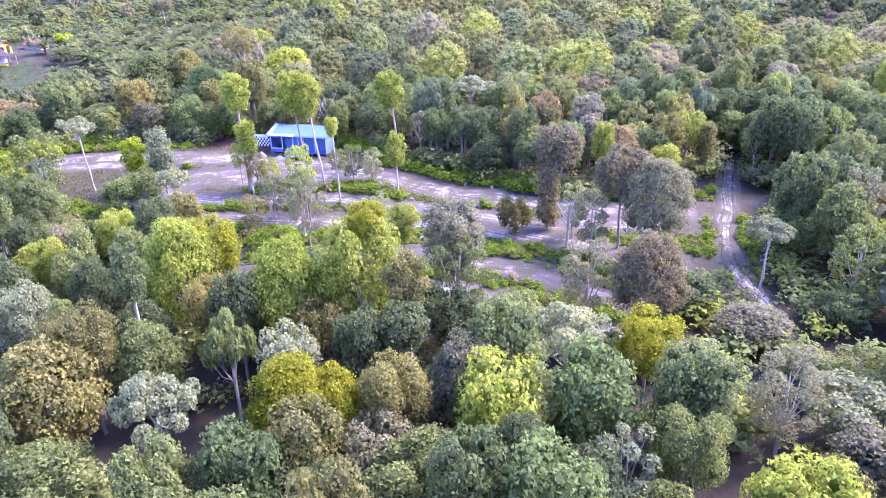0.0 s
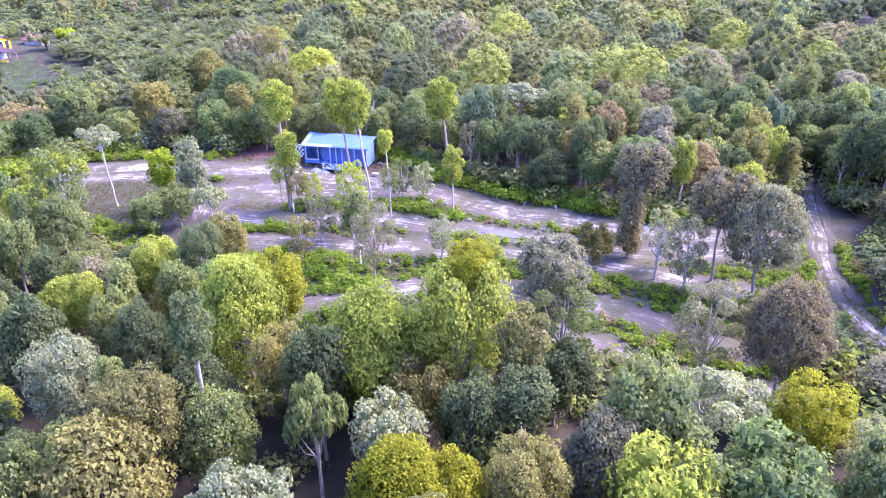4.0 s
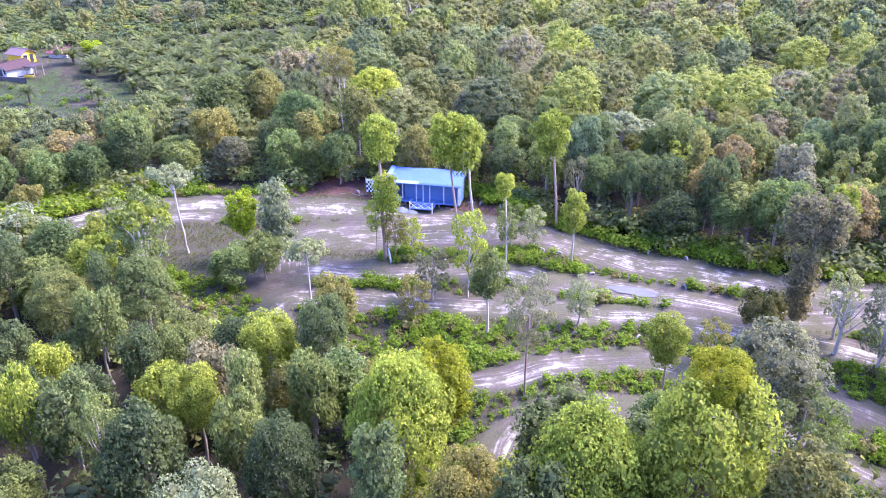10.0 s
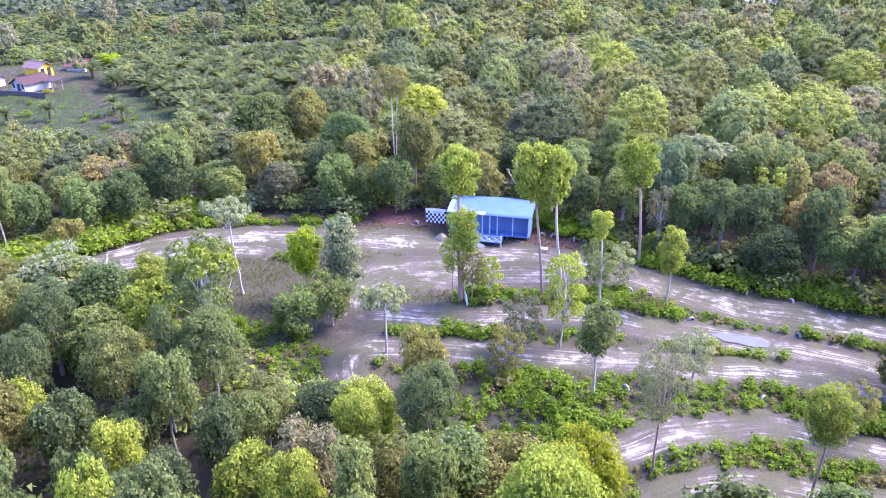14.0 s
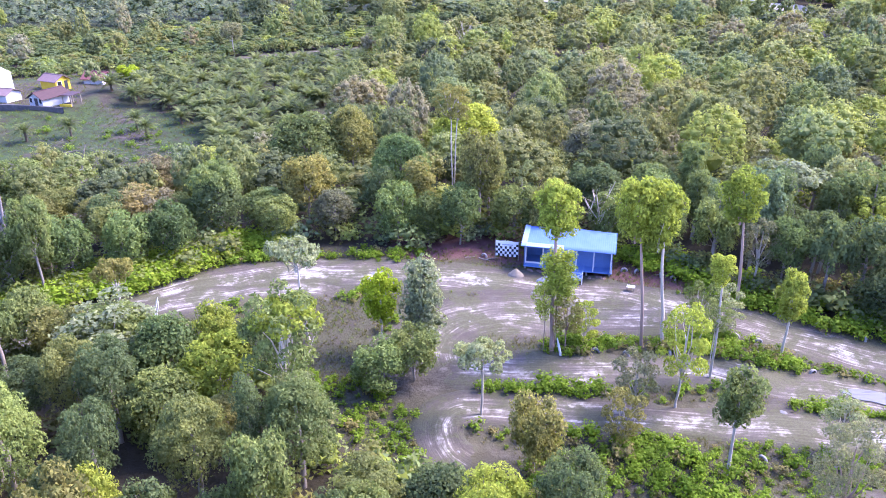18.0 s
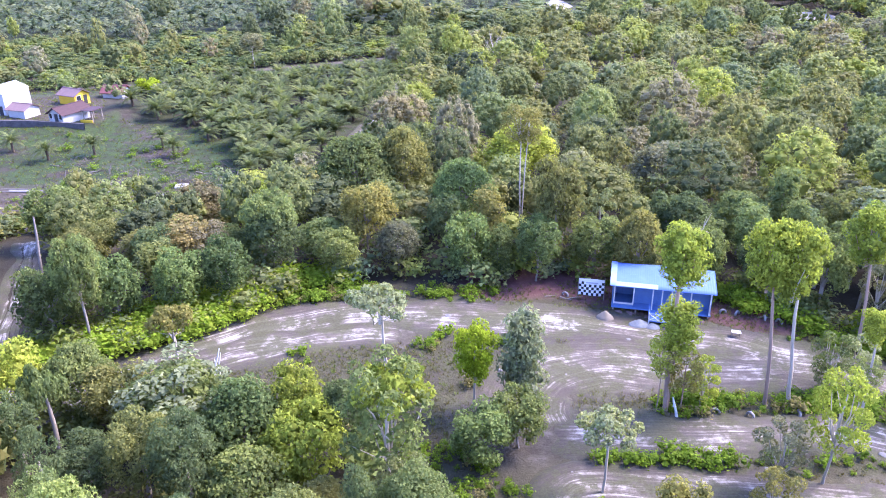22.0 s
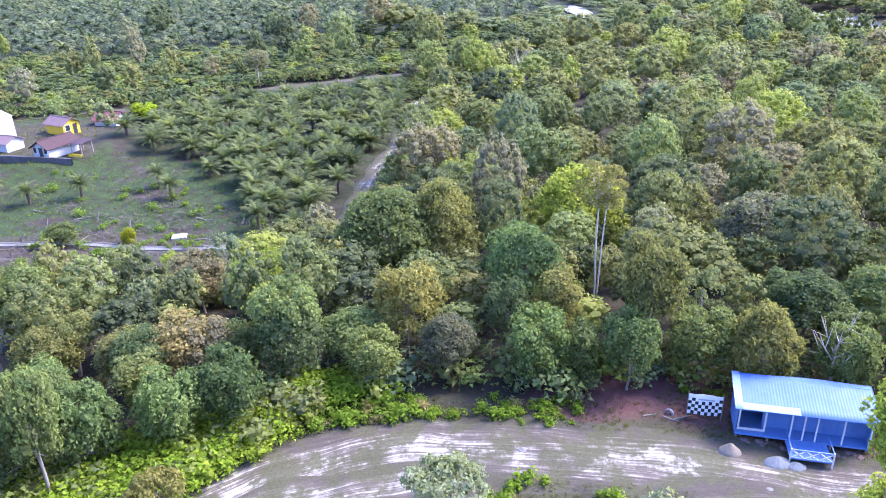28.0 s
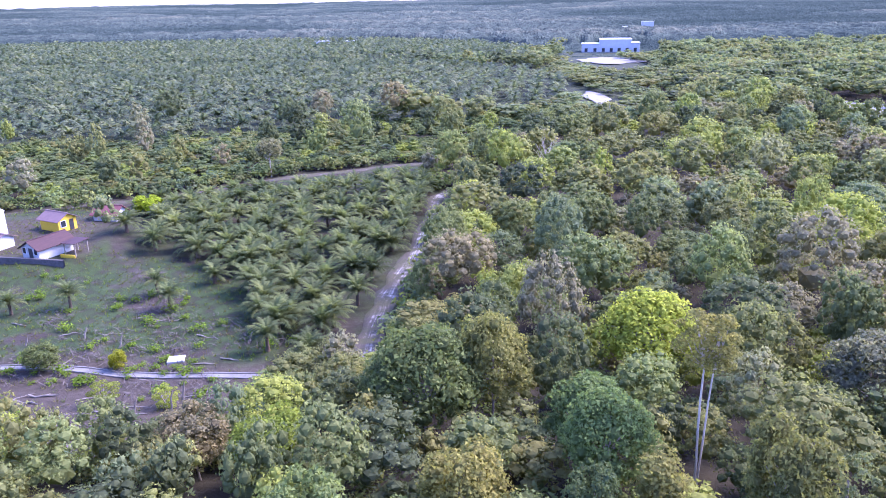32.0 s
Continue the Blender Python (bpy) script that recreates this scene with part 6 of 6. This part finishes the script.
# the pool on the track
bm = bmesh.new()
ring_ = []
for k in range(40):
    a = 6.283 * k / 40
    q = 1 + 0.5 * (float(vnoise(math.cos(a) * 2 + 5, math.sin(a) * 2 + 5, 2)) - 0.5)
    ring_.append(bm.verts.new((2.3 * q * math.cos(a), 0.75 * q * math.sin(a), 0)))
bm.faces.new(ring_)
WATER, n, l, p = shader("water", 0.06, 0, 0.5)
p.inputs["Base Color"].default_value = (0.10, 0.095, 0.09, 1)
pos = n.new("ShaderNodeNewGeometry").outputs["Position"]
bumped(n, l, p, noise_of(n, l, pos, 2.4, 2, 0.5, (0.4, 2.2, 1)), 0.5, 0.05)
pool = new("puddle", mesh_bm("puddle", bm, WATER))
pool.matrix_world = pose(0.6, 78.1, at(0.6, 78.1) + 0.16, 0, 0, -24)
tagged(pool, "shallow rain puddle lying on the sand track", "puddle", kind="structure")

# ---- the drain and the houses beyond the woods ----
def kerbed(name, line, width, high, material, label):
    """A raised concrete strip along a line, with two walls and a bed."""
    V, F = [], []
    for i, (x0, y0) in enumerate(line):
        a, b = line[max(i - 1, 0)], line[min(i + 1, len(line) - 1)]
        d = Vector((b[0] - a[0], b[1] - a[1], 0)).normalized()
        nrm = Vector((-d.y, d.x, 0))
        z = at(x0, y0)
        for s, h in ((-0.5, -0.3), (-0.5, high), (-0.36, high), (-0.36, 0.1), (0.36, 0.1), (0.36, high), (0.5, high), (0.5, -0.3)):
            V.append((x0 + nrm.x * s * width, y0 + nrm.y * s * width, z + h))
        if i:
            for k in range(7):
                F.append(((i - 1) * 8 + k, (i - 1) * 8 + k + 1, i * 8 + k + 1, i * 8 + k))
    ob = new(name, mesh_np(name, V, F, [material]))
    return tagged(ob, label, "drain", kind="structure")


kerbed("drain", [(-128, 154.6), (-112, 154.6), (-100, 154.1), (-92.5, 153.5), (-87, 152.3), (-82.8, 151.6), (-77, 150.6), (-72, 150.2), (-66, 149.8)], 1.3, 0.2, CONCRETE, "long pale concrete drain across the cleared slope")
bm = bmesh.new()
box(bm, -1.0, 1.0, -0.8, 0.8, -0.3, 0.25, 0.04)
slab = new("concrete_slab", mesh_bm("concrete_slab", bm, PLASTER))
slab.matrix_world = pose(-77.3, 154.9, at(-77.3, 154.9), 0, 0, 10)
tagged(slab, "pale concrete slab beside the drain", "slab")


def house(x, y, turn, L, W, eave, ridge, wall, roof, label, doors=(), windows=(), over=0.5, name="house"):
    """A gabled house; its ridge runs along y, the gable with the doors faces -y."""
    t = thing(name, pose(x, y, at(x, y), 0, 0, turn), label, "house", "houses beyond the palms")
    bm = bmesh.new()
    prof = [(-W / 2, -0.4), (W / 2, -0.4), (W / 2, eave), (0, ridge), (-W / 2, eave)]
    f0, f1 = [bm.verts.new((a, 0, b)) for a, b in prof], [bm.verts.new((a, L, b)) for a, b in prof]
    bm.faces.new(f0[::-1])
    bm.faces.new(f1)
    for k in range(5):
        bm.faces.new((f0[k], f0[(k + 1) % 5], f1[(k + 1) % 5], f1[k]))
    part("wall", bm, wall, t)
    sl = (ridge - eave) / (W / 2)
    for s in (-1, 1):
        bm = bmesh.new()
        e = W / 2 + over
        vs = []
        for dz in (0.06, 0.16):
            for a, b in ((0, -over), (e, -over), (e, L + over), (0, L + over)):
                vs.append(bm.verts.new((s * a, b, ridge - sl * a + dz)))
        for q in ((0, 1, 2, 3), (4, 7, 6, 5), (0, 4, 5, 1), (1, 5, 6, 2), (2, 6, 7, 3), (3, 7, 4, 0)):
            bm.faces.new([vs[i] for i in q])
        part("roof", bm, roof, t)
    bm = bmesh.new()
    bar(bm, (0, -over, ridge + 0.17), (0, L + over, ridge + 0.17), 0.22, 0.12)
    part("ridge", bm, roof, t)
    for a, w, h in doors:
        bm = bmesh.new()
        box(bm, a - w / 2, a + w / 2, -0.05, 0.05, 0, h)
        # solid slab on a closed wall; its dark colour is the doorway's shade
        part("door", bm, INSIDE_SHADE, t, "dark slab painted as the shade of an open doorway")
    for a, z, w, h in windows:
        bm = bmesh.new()
        box(bm, a - w / 2 - 0.08, a + w / 2 + 0.08, -0.07, 0.02, z - 0.08, z + h + 0.08)
        fr = part("window", bm, WHITE, t)
        bm = bmesh.new()
        box(bm, a - w / 2, a + w / 2, -0.09, -0.02, z, z + h)
        part("pane", bm, GLASS, fr)
    return t


house(-111.6, 189.6, -25, 6.6, 3.8, 2.0, 3.1, PLASTER, MAROON, "white plastered house with a dark maroon gable roof", [(0.1, 0.9, 2.0)], [(-1.3, 1.0, 0.7, 1.0), (1.35, 1.0, 0.7, 1.0)])
house(-113.2, 206.4, 62, 5.0, 3.8, 2.2, 3.2, YELLOW, PINKISH, "bright yellow house with a brown gable roof", [(0.8, 0.9, 2.0)], [(-0.9, 0.9, 1.0, 1.1)])
house(-106.6, 214.6, 80, 4.8, 3.8, 1.5, 2.7, PLASTER, ROSE, "house with a faded red roof among palms")
house(-119.6, 196.5, 70, 4.2, 4.0, 1.9, 2.7, PLASTER, PINKISH, "low shed with a pinkish roof beside the hall")
house(-128.0, 198.0, -12, 8.0, 5.4, 4.4, 5.6, METALW, METALW, "tall white sheet-metal hall", [(1.6, 0.9, 2.0)], [(-1.8, 2.2, 0.8, 1.4)], 0.1, "hall")
bm = bmesh.new()
box(bm, 0, 2.8, 0, 0.15, 0.0, 0.55, 0.03)
shed = thing("lean_to", pose(-107.4, 190.6, at(-107, 190.6), 0, 0, -15), "open lean-to with a yellow board beside the white house", "shed")
part("board", bm, YELLOW, shed, "yellow painted board")
for a, b in ((0.2, 1.0), (0.2, 4.0), (2.2, 1.0), (2.2, 4.0)):
    bm = bmesh.new()
    bar(bm, (a, b, -0.2), (a, b, 2.2), 0.12)
    part("post", bm, BARK_GREY, shed)
bm = bmesh.new()
box(bm, -0.2, 2.6, 0.6, 4.4, 2.2, 2.28)
part("roof", bm, MAROON, shed)
wall_line = [(-150, 187.0), (-128, 188.0), (-117, 188.6), (-105.5, 187.6)]
V, F = [], []
for i, (a, b) in enumerate(wall_line):
    z = at(a, b)
    V += [(a, b - 0.2, z - 0.3), (a, b - 0.2, z + 1.3), (a, b + 0.25, z + 1.3), (a, b + 0.25, z - 0.3)]
    if i:
        for k in range(3):
            F.append((4 * i - 4 + k, 4 * i - 4 + k + 1, 4 * i + k + 1, 4 * i + k))
tagged(new("garden_wall", mesh_np("garden_wall", V, F, [STONEWALL])), "low dark stone wall below the houses", "wall", kind="structure")

tree(-83.4, 152.9, 2.6, 2.3, "round", "yellow", 2.4, where="beside the concrete drain", group="bushes on the slope", name="bush")
tree(-92.3, 153.0, 3.2, 4.2, "round", "green", 3.0, where="beside the concrete drain", group="bushes on the slope", name="bush")
tree(-81.0, 143.5, 2.6, 3.4, "airy", "lime", 2.4, where="on cleared land", group="bushes on the slope", name="bush")
tree(-74.0, 142.0, 2.6, 3.0, "airy", "lime", 2.4, where="on cleared land", group="bushes on the slope", name="bush")
log((-90.6, 152.0, at(-90.6, 152.0)), (-89.0, 153.6, at(-89, 153.6) + 1.1), 0.09, "pale dead branch leaning over the drain", "branch", "", DEADWOOD, 151)


def sticks(seed):
    """A low tangle of dead twigs."""
    r = np.random.default_rng(seed)
    V, F = [], []
    for i in range(16):
        a, z = r.uniform(0, 6.28), 0.05 + 0.4 * r.random()
        p, d = np.array([*(0.5 * r.normal(size=2)), z]), np.array([math.cos(a), math.sin(a), 0.5 * r.normal()])
        w = np.array([-math.sin(a), math.cos(a), 0.4]) * 0.035
        V += [p - d * 0.4 - w, p - d * 0.4 + w, p + d * 0.45]
        F.append((3 * i, 3 * i + 1, 3 * i + 2))
    return np.array(V), np.array(F)


x, y = scatter(-125, -62, 128, 200, 2.2, 71)
patchy = vnoise(x / 7, y / 7, 30)
ok = (inside(WASTE, x, y) > 0) & (patchy > 0.45) | (inside(MEADOW, x, y) > 2) & (y < 186) & (patchy > 0.62)
x, y = x[ok], y[ok]
s = 0.6 + 0.9 * rng.random(len(x))
stuff("brushwood", [sticks(k) for k in range(5)], x, y, np.stack([s, s, s], 1), np.zeros(len(x)), BRUSH, "grey dead brushwood strewn over cleared land", "brushwood", 0.0)
ok = rng.random(len(x)) < 0.4
stuff("slope_scrub", bush, x[ok] + 0.8, y[ok] - 0.6, np.stack([s[ok] * 1.1, s[ok] * 1.1, s[ok] * 0.7], 1), 0.25 * rng.random(int(ok.sum())), HERB, "dark low scrub on the cleared slope", "scrub", 0.05)

# ---- far buildings ----
def works(name, x, y, turn, blocks, label):
    t = thing(name, pose(x, y, at(x, y), 0, 0, turn), label, "building", "far white buildings")
    for k, (x0, x1, y0, y1, h) in enumerate(blocks):
        bm = bmesh.new()
        box(bm, x0, x1, y0, y1, -1, h, 0.1)
        w = part("wall", bm, METALW, t)
        bm = bmesh.new()
        box(bm, x0 - 0.4, x1 + 0.4, y0 - 0.4, y1 + 0.4, h, h + 0.5, 0.1)
        part("roof", bm, METALW, t)
        nwin = int((x1 - x0) / 5)
        for i in range(nwin):
            # windows are solid panels with the unlit inside painted on
            bm = bmesh.new()
            xa = x0 + (i + 0.5) * (x1 - x0) / nwin
            box(bm, xa - 1.1, xa + 1.1, y0 - 0.15, y0 + 0.1, 0.5, min(3.2, h - 0.6))
            part("window", bm, INSIDE_SHADE, w)
    return t


works("factory", 91, 640, -12, [(-21, -8, 0, 16, 6), (-8, 15, 0, 20, 9), (15, 21, 0, 16, 6.5)], "long white factory hall far off among the woods")
works("tall_block", 222, 1000, -12, [(-7, 7, 0, 12, 11)], "tall white block far off among the woods")
works("far_sheds", -145, 820, 5, [(-8, 6, 0, 9, 4)], "low white sheds in a row far off")
works("far_sheds", -118, 818, 5, [(-8, 6, 0, 9, 4)], "low white sheds in a row far off")
works("far_sheds", 190, 990, 5, [(-9, 9, 0, 9, 6)], "low white sheds in a row far off")


def pad(name, x, y, rx, ry, label, turn=0):
    """A bare patch of pale ground."""
    bm = bmesh.new()
    vs = []
    for k in range(36):
        a = 6.283 * k / 36
        q = 1 + 0.6 * (float(vnoise(math.cos(a) * 2.5 + x, math.sin(a) * 2.5 + y, 4)) - 0.5)
        c, s = rx * q * math.cos(a), ry * q * math.sin(a)
        xx, yy = x + c * math.cos(turn) - s * math.sin(turn), y + c * math.sin(turn) + s * math.cos(turn)
        vs.append(bm.verts.new((xx, yy, at(xx, yy) + 0.5)))
    bm.faces.new(vs)
    tagged(new(name, mesh_bm(name, bm, PALESAND)), label, "ground", kind="structure")


PALESAND = plain("pale_bare_sand", (0.15, 0.14, 0.13), (0.3, 0.29, 0.275), 0.2, 0.9, 0.1)
pad("ground_patch_1", 70, 556, 19, 26, "bare pale ground in front of the factory")
pad("ground_patch_2", 22, 376, 5, 17, "bare pale ground between the woods")
pad("ground_patch_3", 108, 332, 14, 26, "bare pale ground between the woods")
